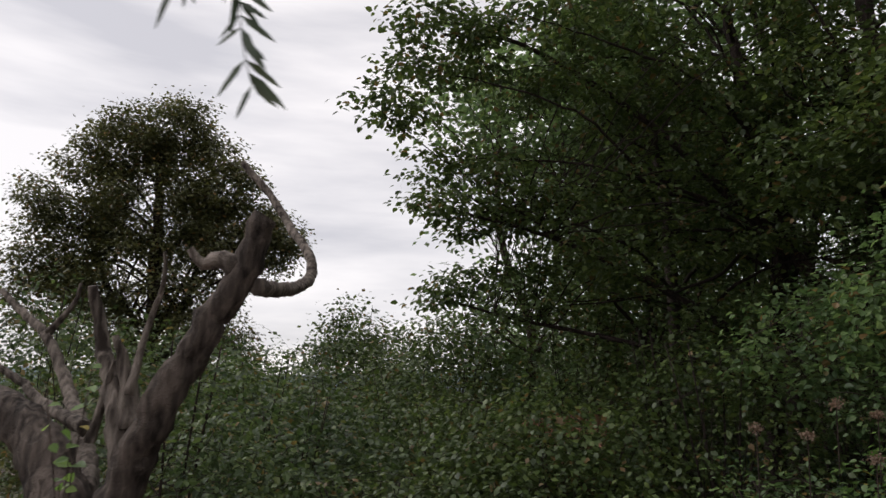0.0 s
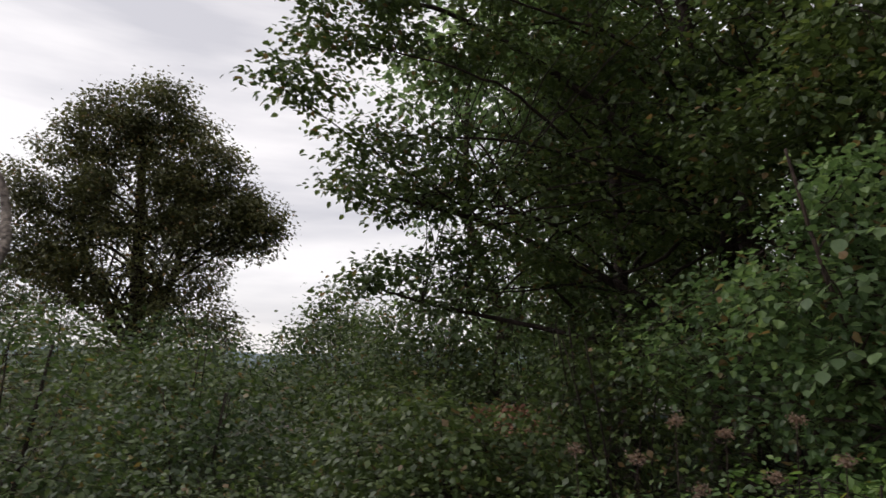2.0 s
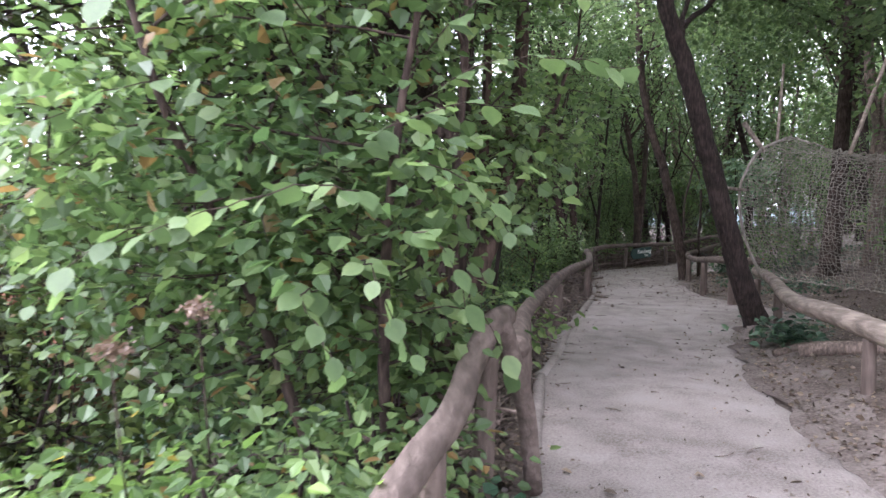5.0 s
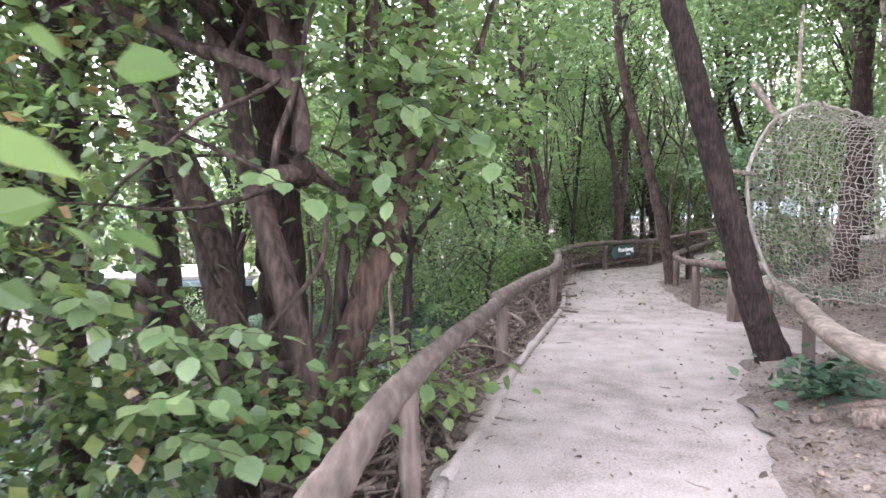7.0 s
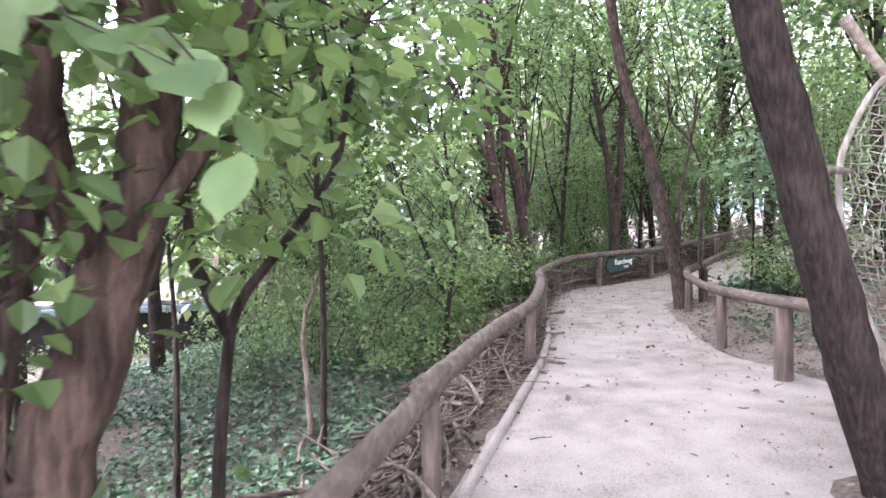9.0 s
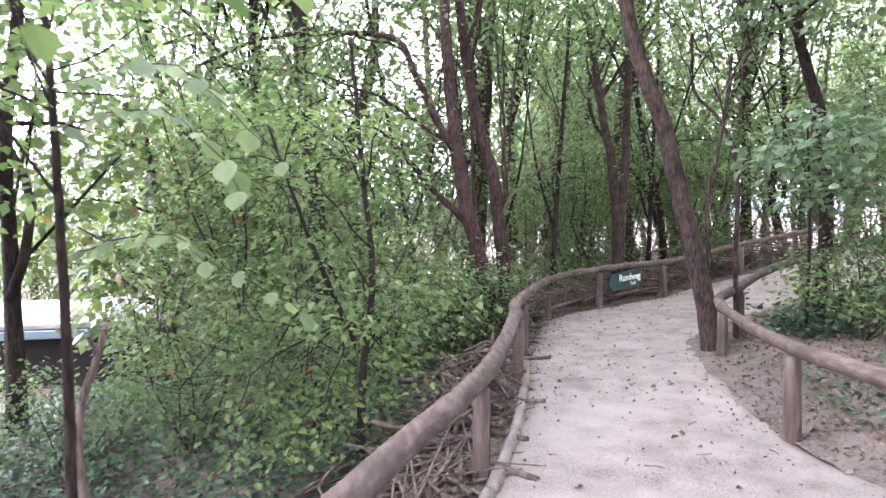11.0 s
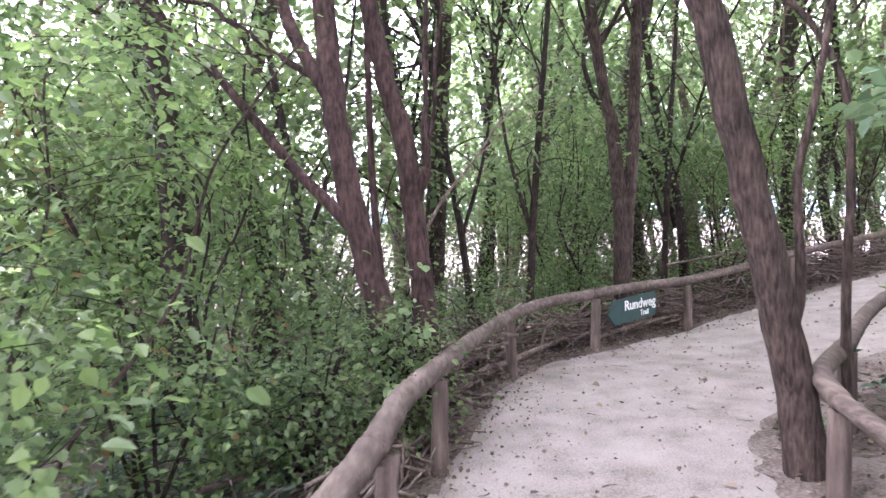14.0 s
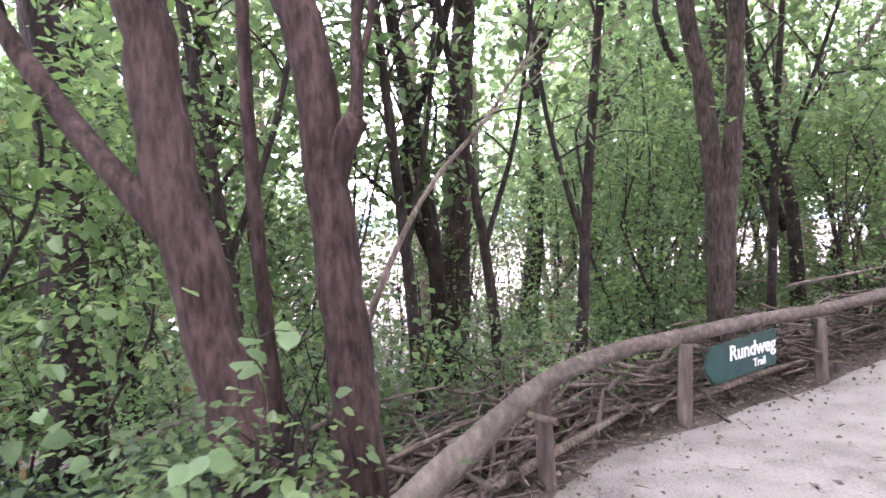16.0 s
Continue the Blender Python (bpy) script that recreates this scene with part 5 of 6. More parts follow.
shrub("thorn_tree", "broad dark tree behind the thicket", -4.0, 7.9, 1.6, 1.2, 4.2, 200, 0.12, 30, M_DARK, 99, 0.28)
shrub("thorn_tree", "broad dark tree behind the thicket", -6.6, 8.3, 1.6, 1.3, 4.4, 200, 0.12, 30, M_DARK, 100, 0.28)
shrub("thorn_tree", "dense dark thicket beside the hut", -5.0, 4.7, 0.8, 0.5, 2.1, 150, 0.09, 30, M_DARK, 96, 0.2)
tree("broadleaf_tree", "tall dark broadleaf tree behind the thicket", "tree",
     [([(-2.6, 8.2, -2.2), (-2.5, 8.0, 1.5), (-2.3, 7.8, 4.5), (-2.4, 7.8, 8)], 0.16, 0.05)],
     [(-2.6, 7.8, 3.2, 1.8, 1.4, 1.4, 90), (-2.2, 7.6, 5.6, 2.0, 1.6, 1.6, 110), (-1.0, 7.2, 4.2, 1.4, 1.2, 1.6, 70)], 0.12, 40, 0.26, M_BARK_D, M_DARK, 97, HILL, 40, 0.008, split=True)
shrub("bramble_bush", "low green bramble covering the bank", -4.3, -0.6, 1.2, 0.9, 0.9, 180, 0.06, 28, M_SLOPE, 94, 0.16)
shrub("bramble_bush", "low green bramble covering the bank", -3.1, -2.4, 0.8, 0.7, 0.7, 120, 0.055, 26, M_SLOPE, 95, 0.15)


def build_flower_heads():
    rng = np.random.default_rng(13)
    for i, (x, y, z) in enumerate(((-0.9, -1.05, 0.86), (-1.25, -1.1, 0.78), (-1.5, -1.2, 0.85), (-1.7, -1.3, 0.66), (-0.35, -0.95, 0.95), (-1.05, -1.3, 0.6), (-2.0, -1.4, 0.7), (-0.2, -0.75, 1.02), (-1.4, -1.5, 0.55), (-0.75, -1.35, 0.7))):
        f = thing("faded_flower_head", (x, y, z), "faded pinkish brown flower head on a thin stalk", "flower", "faded flower heads")
        t = Tubes()
        t.add(smooth_line([(x, y + 0.1, z - 0.45), (x, y + 0.03, z - 0.15), (x, y, z)], 0.08), 0.004, 0.003, 4)
        hang("stalk", t.mesh("stalk", M_BARK), f)
        p = np.array([x, y, z]) + rng.normal(0, 0.02, (170, 3)) * np.array([1, 1, 0.7])
        hang("petals", leaves("petals", p, rng.normal(0, 1, (170, 3)), rng.normal(0, 1, (170, 3)), rng.uniform(0.007, 0.016, 170), M_SEED, 0.45), f, kind="stuff")


build_flower_heads()


def build_hut():
    h = thing("tiled_hut", (-4.9, 6.2, -2.2), "small hut with an old red clay tile roof among bushes", "hut")
    bm = bmesh.new()
    bmesh.ops.create_cube(bm, size=1, matrix=Matrix.Translation((-4.2, 6.5, -1.2)) @ Matrix.Diagonal((1.5, 1.6, 2.2, 1)))
    bmesh.ops.bevel(bm, geom=bm.edges[:], offset=0.02, segments=1, affect='EDGES')
    part("wall", bm, M_TILE, h, "red brick wall")
    bm = bmesh.new()
    bmesh.ops.create_cube(bm, size=1, matrix=Matrix.Translation((-4.2, 6.35, -0.03)) @ Matrix.Rotation(radians(22), 4, 'X') @ Matrix.Diagonal((1.7, 2.0, 0.06, 1)))
    roof = part("roof", bm, M_TILE, h)
    tile = bmesh.new()
    bmesh.ops.create_cone(tile, segments=8, radius1=0.075, radius2=0.06, depth=0.36, cap_ends=True)
    bmesh.ops.rotate(tile, verts=tile.verts, matrix=Matrix.Rotation(radians(-90 + 22), 3, 'X'))
    me = bpy.data.meshes.new("tile")
    tile.to_mesh(me)
    tile.free()
    me.materials.append(M_TILE)
    for i in range(12):
        for j in range(6):
            o = new("tile", me)
            o.parent = roof
            o.location = (-5.0 + i * 0.145, 5.55 + j * 0.31, -0.31 + j * 0.125)


def build_shed():
    s = thing("flat_roof_shed", (-4.2, 19.1, -2.6), "low black boarded shed with a pale flat roof", "shed")
    for name, c, d, m in (("wall", (-4.2, 19.1, -1.5), (6.0, 3.8, 2.3), M_PLANK), ("roof", (-4.2, 19.1, -0.3), (6.5, 4.3, 0.10), M_FELT), ("fascia", (-4.2, 16.92, -0.44), (6.5, 0.05, 0.16), M_HILL)):
        bm = bmesh.new()
        bmesh.ops.create_cube(bm, size=1, matrix=Matrix.Translation(c) @ Matrix.Diagonal((*d, 1)))
        bmesh.ops.bevel(bm, geom=bm.edges[:], offset=0.015, segments=1, affect='EDGES')
        part(name, bm, m, s)
    bm = bmesh.new()
    bmesh.ops.create_cube(bm, size=1, matrix=Matrix.Translation((-1.9, 18.2, -0.15)) @ Matrix.Diagonal((0.5, 0.4, 0.22, 1)))
    bmesh.ops.bevel(bm, geom=bm.edges[:], offset=0.02, segments=2, affect='EDGES')
    part("roof_vent", bm, M_WHITE, s, "white roof vent box")


build_hut()
build_shed()


# ---------------- the wood: trees, saplings and undergrowth repeated ----------------
def free_spot(x, y, margin):
    xy = np.array([[x, y]])
    inside = along(LEFT, xy)[0] < margin and along(RIGHT, xy)[0] > -margin
    if inside:
        return False
    az = math.degrees(math.atan2(-(x + 1.8), y + 5.3))
    return not (14 < az < 75 and y > -6)


def plant(make, spots, seed, big=1.0):
    """Plants copies of a few kinds over the given spots, turned and sized at random."""
    rng = np.random.default_rng(seed)
    kinds = [None] * len(make)
    for i, (x, y) in enumerate(spots):
        k = i % len(make)
        if kinds[k] is None:
            kinds[k] = make[k]()
        a, s = rng.uniform(0, 360), big * rng.uniform(0.8, 1.2)
        m = pose(x, y, ground_at(x, y) - 0.05, rng.normal(0, 3), rng.normal(0, 3), a)
        o = copy_thing(kinds[k], m)
        o.scale = (s, s, s * rng.uniform(0.9, 1.15))
    for k in kinds:
        if k is not None:
            for o in (*k.children_recursive, k):
                bpy.data.objects.remove(o)


def scatter(n, xr, yr, margin, gap, seed, keep=None):
    rng = np.random.default_rng(seed)
    out = []
    for _ in range(n * 40):
        x, y = rng.uniform(*xr), rng.uniform(*yr)
        if free_spot(x, y, margin) and all((x - a) ** 2 + (y - b) ** 2 > gap * gap for a, b in out) and (keep is None or keep(x, y)):
            out.append((x, y))
        if len(out) == n:
            break
    return out


def wood_tree(k):
    rng = np.random.default_rng(200 + k)
    lean = rng.normal(0, 0.5, 2)
    h = rng.uniform(8, 10)
    bark = (M_BARK, M_BARK_D, M_BARK_P)[k % 3]
    w = rng.normal(0, 0.16, (6, 2))
    r = rng.uniform(0.08, 0.14)
    tr = [([(0, 0, -0.2), (lean[0] * 0.2 + w[0, 0], lean[1] * 0.2 + w[0, 1], 1.5), (lean[0] * 0.4 + w[1, 0], lean[1] * 0.4 + w[1, 1], 3.0), (lean[0] * 0.7 + w[2, 0], lean[1] * 0.7 + w[2, 1], 5), (lean[0], lean[1], h)], r, 0.04)]
    tr.append(([(lean[0] * 0.15, lean[1] * 0.15, 1.2), (0.35 + w[3, 0], w[3, 1], 2.2), (0.7 + lean[0], rng.normal(0, .5), 4), (1.2, rng.normal(0, .8), h * 0.8)], 0.06, 0.025))
    tr.append(([(w[1, 0], w[1, 1], 2.4), (-0.5 + w[4, 0], 0.3 + w[4, 1], 3.3), (-0.8 + w[5, 0], 0.5, 4.6), (-1.6, 0.7, 5.6)], 0.035, 0.014))
    blobs = [(lean[0] * 0.8, lean[1] * 0.8, h - 1.5, 2.4, 2.4, 2.0, 50), (lean[0] * 0.6 + 0.6, 0.3, h - 4, 2.6, 2.6, 1.5, 60), (0.3, -0.2, 3.2, 2.0, 2.0, 1.4, 50)]
    return tree("wood_tree", "slender woodland tree with thin spreading light green foliage", "tree", tr, blobs, 0.15, 19, 0.28, bark, M_WOOD_L, 210 + k, WOOD, 30, 0.008, flat=0.45, simple=True)


def sapling(k, plain=True):
    rng = np.random.default_rng(300 + k)
    tr = []
    for _ in range(4):
        a = rng.normal(0, 0.35, 2)
        w = rng.normal(0, 0.13, (3, 2))
        tr.append(([(a[0] * .2, a[1] * .2, -0.1), (a[0] * .5 + w[0, 0], a[1] * .5 + w[0, 1], 0.8), (a[0] * .8 + w[1, 0], a[1] * .8 + w[1, 1], 1.6), (a[0] * 1.3 + w[2, 0], a[1] * 1.3 + w[2, 1], 2.4), (a[0] * 1.8, a[1] * 1.8, rng.uniform(2.6, 3.8))], rng.uniform(0.012, 0.026), 0.006))
    blobs = [(0, 0, 2.6, 1.1, 1.1, 1.0, 54), (0, 0, 1.3, 1.0, 1.0, 0.9, 50)]
    return tree("sapling", "thin-stemmed sapling with airy layered green leaves", "sapling", tr, blobs, 0.07, 22, 0.2, (M_BARK, M_BARK_D)[k % 2], (M_WOOD_L, M_LIGHT, M_HAZEL_ALL)[k % 3], 310 + k, "saplings of the wood", 26, 0.004, flat=0.4, sides=6, simple=plain)


def undergrowth(k):
    rng = np.random.default_rng(400 + k)
    tr = [([(0, 0, -0.1), (rng.normal(0, .2), rng.normal(0, .2), 0.4), (rng.normal(0, .3), rng.normal(0, .3), 0.9)], 0.008, 0.003) for _ in range(4)]
    return tree("undergrowth", "low green undergrowth shrub", "bush", tr, [(0, 0, 0.5, 0.7, 0.7, 0.5, 60)], 0.06, 20, 0.15, M_BARK_D, (M_WOOD_L, M_HAZEL_ALL)[k % 2], 410 + k, "undergrowth shrubs", 20, 0.003, flat=0.5, sides=5, simple=True)


def slope_tree(k):
    rng = np.random.default_rng(500 + k)
    h = rng.uniform(3.6, 4.6)
    tr = [([(0, 0, -0.3), (0.1, 0.1, h * 0.4), (0.2, 0, h * 0.8)], 0.1, 0.03)]
    return tree("slope_tree", "rounded bushy tree on the lower slope", "tree", tr, [(0, 0, h * 0.5, 2.0, 2.0, h * 0.5, 90)], 0.22, 24, 0.34, M_BARK_D, (M_DARK, M_HAZEL_ALL, M_WOOD_L)[k % 3], 510 + k, "trees of the lower slope", 20, 0.01, simple=True)


far_rng = np.random.default_rng(60)
def canopy_tree(k):
    rng = np.random.default_rng(600 + k)
    w = rng.normal(0, 0.25, (4, 2))
    tr = [([(0, 0, -0.3), (*w[0], 2.5), (*w[1], 5.0), (*w[2], 7.5), (*w[3], 9.0)], rng.uniform(0.15, 0.2), 0.06)]
    blobs = [(rng.normal(0, 0.6), rng.normal(0, 0.6), 8.6, 3.2, 3.2, 1.3, 150), (rng.normal(0, 1.2), rng.normal(0, 1.2), 7.4, 2.6, 2.6, 0.9, 70)]
    return tree("canopy_tree", "tall straight woodland tree added to shade the wood with its leaf canopy", "tree", tr, blobs, 0.2, 22, 0.34, (M_BARK, M_BARK_D)[k % 2], M_WOOD_L, 610 + k, WOOD, 26, 0.012, flat=0.5, simple=True)


# Added for shade: high crowns, mostly out of view, hold skylight off the wood.
plant([lambda k=k: canopy_tree(k) for k in range(3)],
      [(4.9, -1.6), (7.6, -5.0), (5.6, 1.6), (7.9, 3.6), (9.9, 0.2), (10.6, 6.6), (8.4, 8.6), (11.6, 11.2), (13.6, 3.4), (14.4, 8.4), (13.9, 14.8), (-3.2, 9.4), (-2.4, 10.6), (2.4, 14.9),
       (-2.6, 13.0), (5.3, 17.6), (1.2, 18.6), (9.2, 18.8), (12.6, 19.6), (6.8, 22.0), (16.5, 12.0), (16.0, 18.0), (-0.5, 5.0)], 9)
far_spots = [(x, y) for x, y in zip(far_rng.uniform(-42, -6, 160), far_rng.uniform(15, 60, 160)) if not (-25 < x < -12 and y < 20)
             and not (-8 < x < 1 and y < 24) and ground_at(x, y) < -2.6][:40]
plant([lambda k=k: slope_tree(k) for k in range(4)], far_spots + [(-0.5, 16.5), (0.8, 20.5), (-1.8, 23.5), (2.2, 23.0), (-5.0, 25.0), (-8.5, 23.5)], 4)
plant([lambda k=k: wood_tree(k) for k in range(6, 9)], scatter(12, (10, 34), (34, 48), 1.0, 3.0, 8) + scatter(9, (25, 36), (-4, 36), 1.0, 3.5, 9), 6, 1.3)
open_bank = lambda x, y: not (4.2 < x < 8.0 and 1.5 < y < 9.5) and not (-1.5 < x < 4 and y < 9.5)
plant([lambda k=k: wood_tree(k) for k in range(6)],
      scatter(22, (-3, 12), (16.5, 34), 1.0, 2.0, 1) + scatter(7, (-10, -2), (24, 36), 1.0, 2.2, 7) + scatter(30, (8.5, 26), (-2, 34), 1.2, 2.1, 2) + scatter(34, (9, 24), (8, 32), 1.4, 1.7, 6) + scatter(4, (-6, 0), (8, 16), 1.2, 2.4, 3) + scatter(7, (3, 12), (-14, 0), 1.5, 2.5, 4) + scatter(4, (-12, -4), (-22, -15), 1.5, 3, 5), 1)
plant([lambda k=k: sapling(k) for k in range(6)],
      scatter(24, (0, 12), (16.2, 27), 0.9, 1.1, 11) + scatter(10, (-9, -2), (22, 34), 0.9, 1.3, 15) + scatter(30, (6.6, 17), (2, 24), 0.9, 1.1, 12, open_bank) + scatter(12, (5, 10), (-6, 4), 1.6, 1.2, 14), 2)
plant([lambda k=k: sapling(k, False) for k in range(6, 9)], scatter(9, (0, 4), (11, 17), 1.2, 1.1, 13), 5)
plant([lambda k=k: undergrowth(k) for k in range(4)],
      scatter(30, (-3, 14), (12, 26), 0.9, 0.9, 21) + scatter(30, (4.4, 14), (-3, 20), 0.5, 0.8, 22, open_bank) + scatter(9, (-2, 3.0), (3.5, 14), 1.2, 0.9, 23, open_bank), 3)


# ---------------- ground cover, dead hedge and litter ----------------
def cover(name, label, category, n, xr, yr, keep, size, material, seed, lift=0.03, wide=0.4, flat=0.6):
    rng = np.random.default_rng(seed)
    x, y = rng.uniform(*xr, n * 4), rng.uniform(*yr, n * 4)
    xy = np.stack([x, y], 1)
    dl, dr = along(LEFT, xy), along(RIGHT, xy)
    ok = np.flatnonzero(keep(x, y, dl, dr, rng))[:n]
    x, y = x[ok], y[ok]
    z = np.maximum(height(x, y), np.where((dl[ok] < 0) & (dr[ok] > 0), base_height(x, y) + 0.01, -1e9)) + rng.uniform(0.004, lift, len(x))
    m = len(x)
    way = rng.normal(0, 1, (m, 3)) * np.array([1, 1, 0.25])
    up = np.array([0, 0, 1.0]) + rng.normal(0, flat, (m, 3))
    ob = new(name, leaves(name, np.stack([x, y, z], 1), way, up, size * rng.uniform(0.5, 1.3, m), material, wide))
    tagged(ob, label, category, "", "stuff")


def drift(x, y, s=1.0):
    return np.sin(1.3 * x * s + 0.7 * y * s) + np.sin(0.9 * y * s - 1.1 * x * s + 2)


cover("ivy", "dark glossy ivy covering the sloping woodland floor", "ivy", 36000, (-3, 5.5), (3.5, 16), lambda x, y, l, r, g: (l > 0.75) & (drift(x, y) > -1.2), 0.065, M_IVY, 31, 0.16)
cover("ivy", "dark ivy on the bank beside the path", "ivy", 7000, (3.2, 12), (0, 13), lambda x, y, l, r, g: (r < -0.35) & (drift(x, y, 1.4) > 0.1), 0.06, M_IVY, 32, 0.15)
cover("leaf_litter", "dry brown fallen leaves on the woodland floor", "leaf litter", 32000, (-1, 12), (-3, 19), lambda x, y, l, r, g: ((l > 0.02) & (l < 7)) | ((r < -0.02) & (r > -6)), 0.034, M_LITTER, 33, 0.03)
cover("leaf_litter", "scattered dry leaves and crumbs on the sandy path", "leaf litter", 14000, (-1, 12), (-3, 17), lambda x, y, l, r, g: (l < 0.0) & (r > 0.0) & ((g.random(len(x)) < np.where(y > 8, 0.13, 0.06)) | (g.random(len(x)) < np.exp(-r / 0.3)) | (g.random(len(x)) < 0.9 * np.exp(l / 0.2))), 0.023, M_LITTER, 34, 0.012)

cover("leaf_litter", "dry leaves and crumbs heaped along the path edges", "leaf litter", 16000, (0, 12), (-2, 17), lambda x, y, l, r, g: ((r < 0.05) & (g.random(len(x)) < np.exp(r / 0.9)) & (y > 0)) | ((l > -0.05) & (g.random(len(x)) < np.exp(-l / 0.7))), 0.036, M_LITTER, 35, 0.025)


cover("fallen_leaves", "larger curled brown leaves lying on the sandy path", "leaf litter", 420, (-1, 12), (-3, 17), lambda x, y, l, r, g: (l < -0.1) & (r > 0.1) & (g.random(len(x)) < np.where(y > 7, 0.9, 0.35)), 0.055, M_LITTER, 36, 0.015, 0.42, 0.35)


cover("leaf_litter", "brown leaf crumbs drifting onto the path at the bend", "leaf litter", 5000, (3, 11), (9, 17), lambda x, y, l, r, g: (l > -0.7) & (l < 0.15) & (g.random(len(x)) < np.exp(-np.abs(l) / 0.28)), 0.028, M_LITTER, 37, 0.014)


def build_path_twigs():
    rng = np.random.default_rng(44)
    for x, y in zip(rng.uniform(0.5, 7, 400), rng.uniform(-1, 14, 400)):
        xy = np.array([[x, y]])
        if along(LEFT, xy)[0] > -0.15 or along(RIGHT, xy)[0] < 0.15 or rng.random() > 0.35:
            continue
        a, ln, z = rng.uniform(0, 6.3), rng.uniform(0.04, 0.16), float(base_height(np.array([x]), np.array([y]))[0]) + 0.017
        d = np.array([math.cos(a), math.sin(a), 0]) * ln / 2
        c = np.array([x, y, z])
        t = Tubes()
        t.add(smooth_line([c - d, c + np.array([-d[1], d[0], 0]) * 0.25, c + d], 0.03), 0.004, 0.002, 5)
        s = thing("twig", (x, y, z), "small dry brown twig lying on the sandy path", "twig", "twigs on the path")
        hang("stem", t.mesh("stem", M_TWIG), s)


build_path_twigs()


def build_brush():
    """The dead hedge: sticks piled behind the fence."""
    rng = np.random.default_rng(17)
    top = thing("brushwood_pile", (5.5, 14.2, -0.1), "dead hedge of grey-brown sticks piled behind the fence", "brushwood")
    t, singles = Tubes(), []
    line = smooth_line(np.c_[LEFT[4:15], LEFT[4:15, 0] * 0], 0.2)[:, :2]
    for i in range(3000):
        k = rng.integers(2, len(line) - 2)
        d = unit(line[k + 1] - line[k - 1])
        nrm = np.array([-d[1], d[0]])
        far = line[k][1] > 12
        c = line[k] + nrm * (0.16 + rng.gamma(1.4, 0.36 if far else 0.24))
        z = ground_at(*c) + abs(rng.normal(0, 0.24 if far else 0.10))
        a = rng.normal(0, 0.55)
        w = d * math.cos(a) + nrm * math.sin(a)
        ln = rng.uniform(0.3, 1.3)
        p0, p1 = c - w * ln / 2, c + w * ln / 2
        za, zb = z + rng.normal(0, 0.07), z + rng.normal(0, 0.07)
        pts = smooth_line([(*p0, max(za, ground_at(*p0))), (*(c + nrm * rng.normal(0, 0.06)), z + rng.normal(0, 0.03)), (*p1, max(zb, ground_at(*p1)))], 0.16)
        near = far and len(singles) < 260
        tt = Tubes() if near else t
        tt.add(pts, rng.uniform(0.005, 0.022), 0.004, 5, 0.05, rng, cap=False)
        if near:
            singles.append(hang("stick", tt.mesh("stick", M_TWIG), top))
    hang("tangle", t.mesh("tangle", M_TWIG), top, kind="stuff")
    for i, (a, b, r) in enumerate((((5.3, 13.2, 0.06), (6.7, 14.75, 0.10), 0.035), ((5.2, 13.5, 0.1), (6.3, 14.7, 0.22), 0.025), ((4.9, 12.6, 0.0), (6.0, 14.5, 0.12), 0.03), ((6.9, 14.7, 0.06), (8.6, 15.8, 0.12), 0.03),
                                   ((1.45, 4.0, -0.30), (2.1, 4.35, -0.12), 0.035), ((1.3, 3.9, -0.40), (1.9, 4.7, -0.1), 0.025), ((1.9, 6.2, -0.42), (2.9, 6.9, -0.2), 0.02), ((3.4, 9.9, -0.2), (4.2, 9.0, -0.1), 0.03))):
        s = thing("fallen_branch", a, "bare fallen branch lying behind the fence", "branch", "fallen branches")
        q = Tubes()
        mid = (np.array(a) + np.array(b)) / 2 + np.array([0.05, -0.05, 0.05])
        q.add(smooth_line([a, mid, b], 0.1), r, r * 0.5, 8, 0.06, rng)
        hang("stem", q.mesh("stem", M_BARK_P), s)


build_brush()


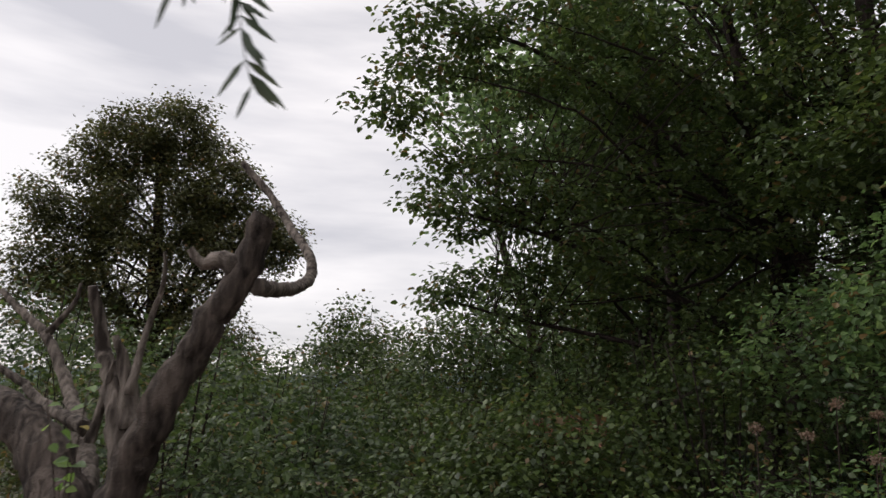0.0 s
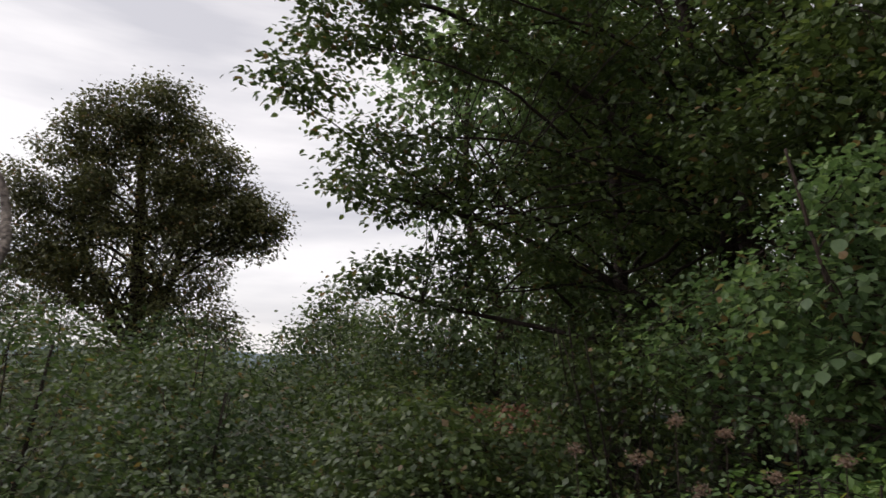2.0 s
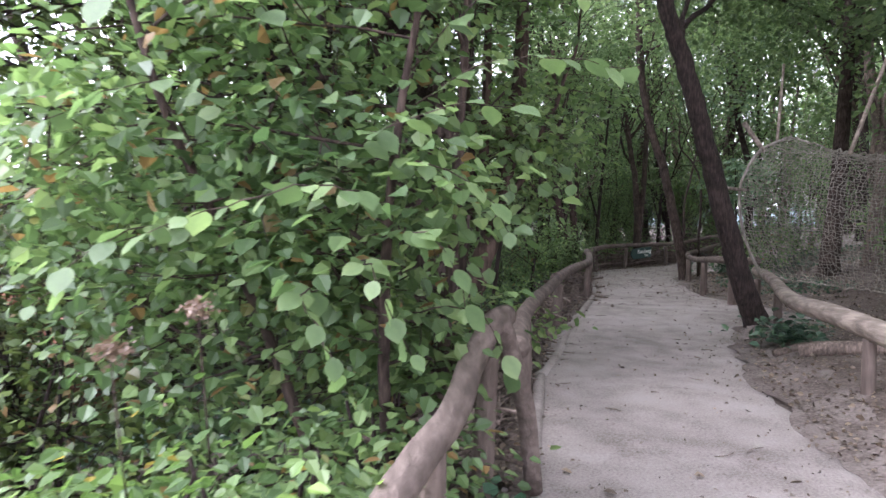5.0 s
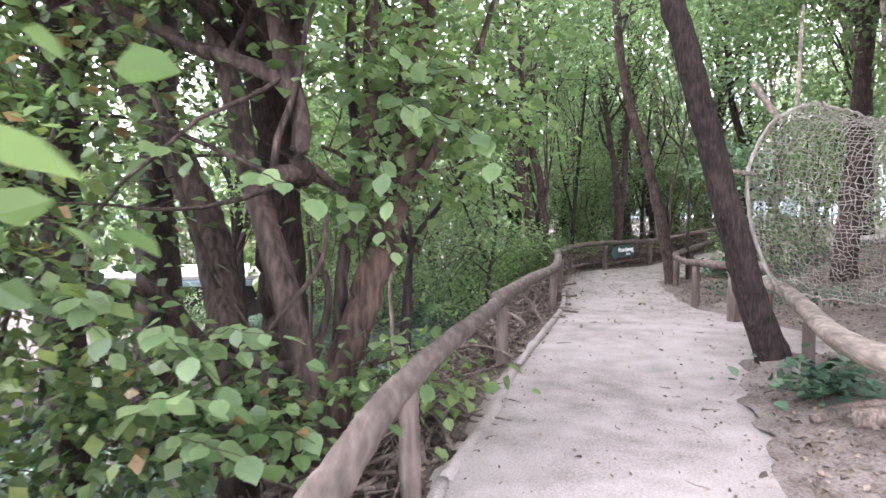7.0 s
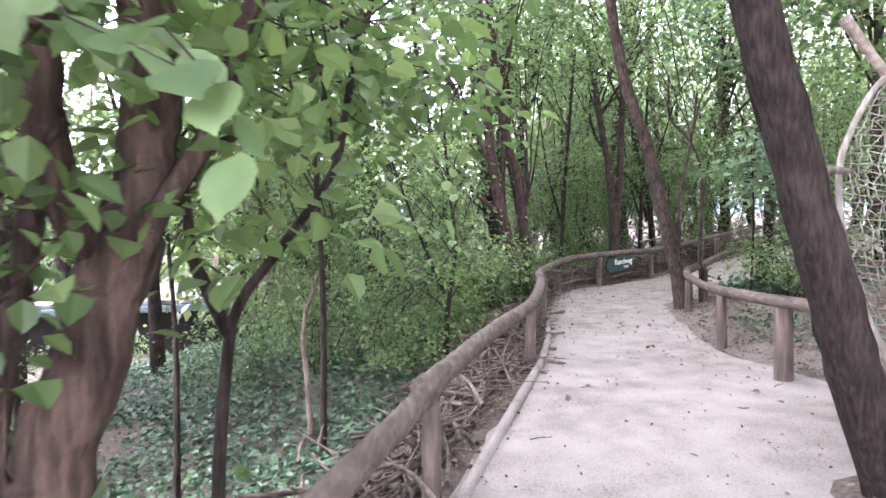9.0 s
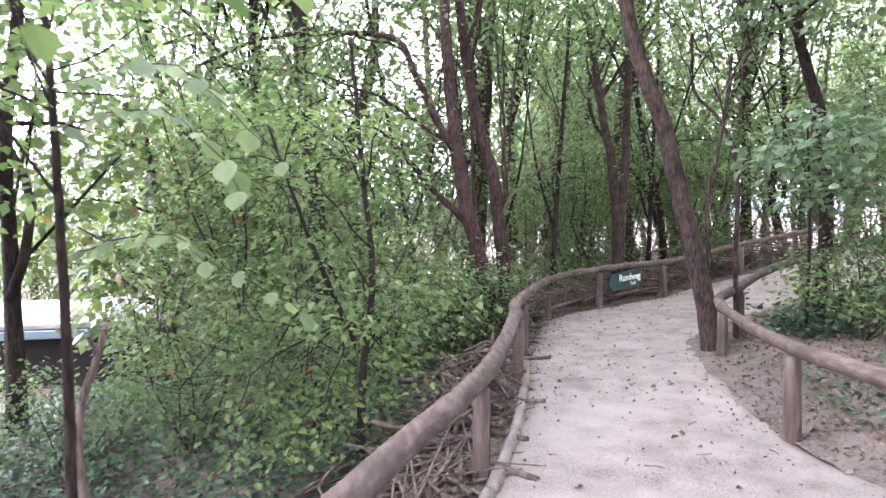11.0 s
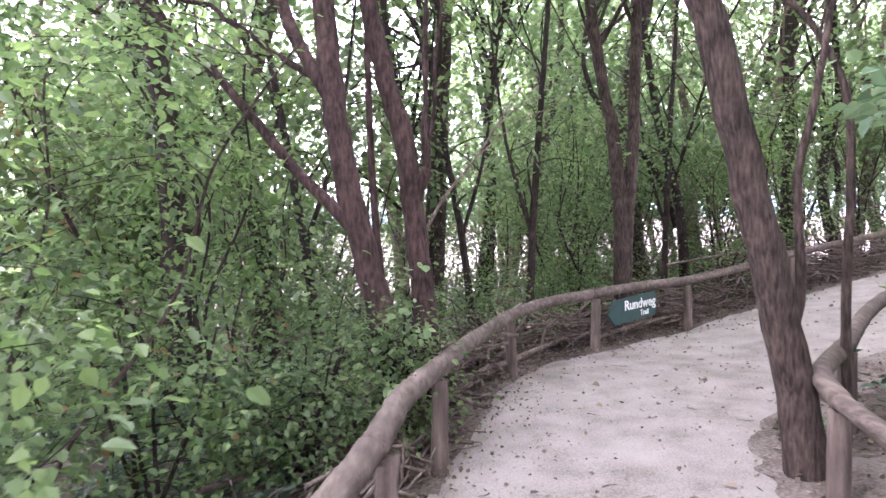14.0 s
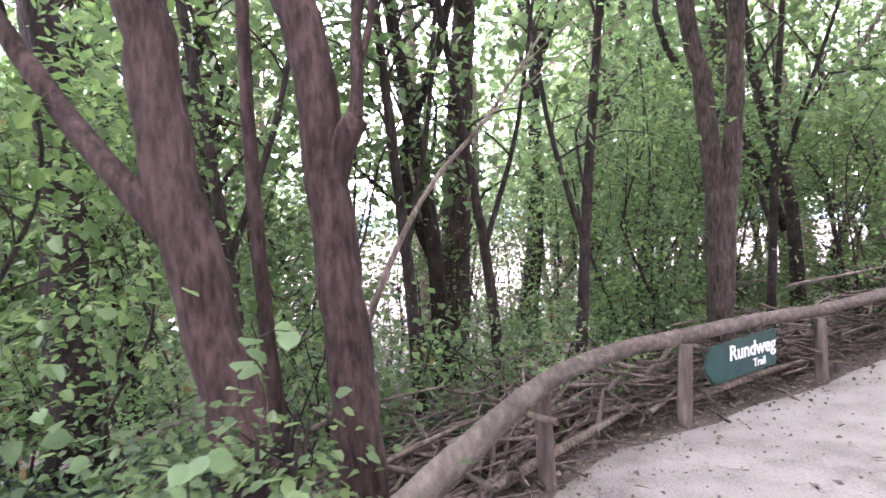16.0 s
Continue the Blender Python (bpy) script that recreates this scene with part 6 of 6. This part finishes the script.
def build_ivy_clump(x, y, r, n, seed, label):
    rng = np.random.default_rng(seed)
    z = ground_at(x, y)
    c = thing("ivy_clump", (x, y, z), label, "ivy")
    p = np.array([x, y, z + 0.05]) + np.abs(rng.normal(0, 1, (n, 3))) * rng.choice([-1, 1], (n, 3)) * np.array([r, r, 0]) * 0.6 + np.array([0, 0, 1]) * np.abs(rng.normal(0, r * 0.35, (n, 1)))
    hang("foliage", leaves("foliage", p, rng.normal(0, 1, (n, 3)) * np.array([1, 1, .3]), np.array([0, 0, 1.0]) + rng.normal(0, .5, (n, 3)), rng.uniform(0.05, 0.1, n), M_IVY, 0.45), c)
    t = Tubes()
    for _ in range(6):
        a = rng.normal(0, r * 0.7, 2)
        t.add(smooth_line([(x, y, z), (x + a[0] * .5, y + a[1] * .5, z + 0.07), (x + a[0], y + a[1], z + 0.03)], 0.08), 0.005, 0.003, 4)
    hang("stems", t.mesh("stems", M_TWIG), c)


build_ivy_clump(4.25, 3.45, 0.30, 240, 1, "low dark blue-green ivy clump at the foot of the tree")
build_ivy_clump(7.9, 10.9, 0.45, 420, 3, "dark ivy mound round the maple trunk")
build_ivy_clump(0.78, -0.35, 0.24, 260, 5, "ivy and weeds round the first fence post")


def build_bank_log():
    rng = np.random.default_rng(77)
    for a, b, r in (((4.0, 2.9, 0.12), (4.6, 2.3, 0.16), 0.07), ((3.9, 3.1, 0.1), (4.5, 3.05, 0.2), 0.04), ((4.2, 1.7, 0.16), (5.6, 2.3, 0.35), 0.09)):
        s = thing("fallen_log", a, "grey fallen log lying on the bank under the net", "log", "fallen logs")
        q = Tubes()
        z0, z1 = ground_at(a[0], a[1]) + r * 0.7, ground_at(b[0], b[1]) + r * 0.7
        q.add(smooth_line([(a[0], a[1], z0), ((a[0] + b[0]) / 2, (a[1] + b[1]) / 2 + 0.05, (z0 + z1) / 2 + 0.02), (b[0], b[1], z1)], 0.08), r, r * 0.8, 10, 0.07, rng)
        hang("stem", q.mesh("stem", M_BARK_P), s)


build_bank_log()
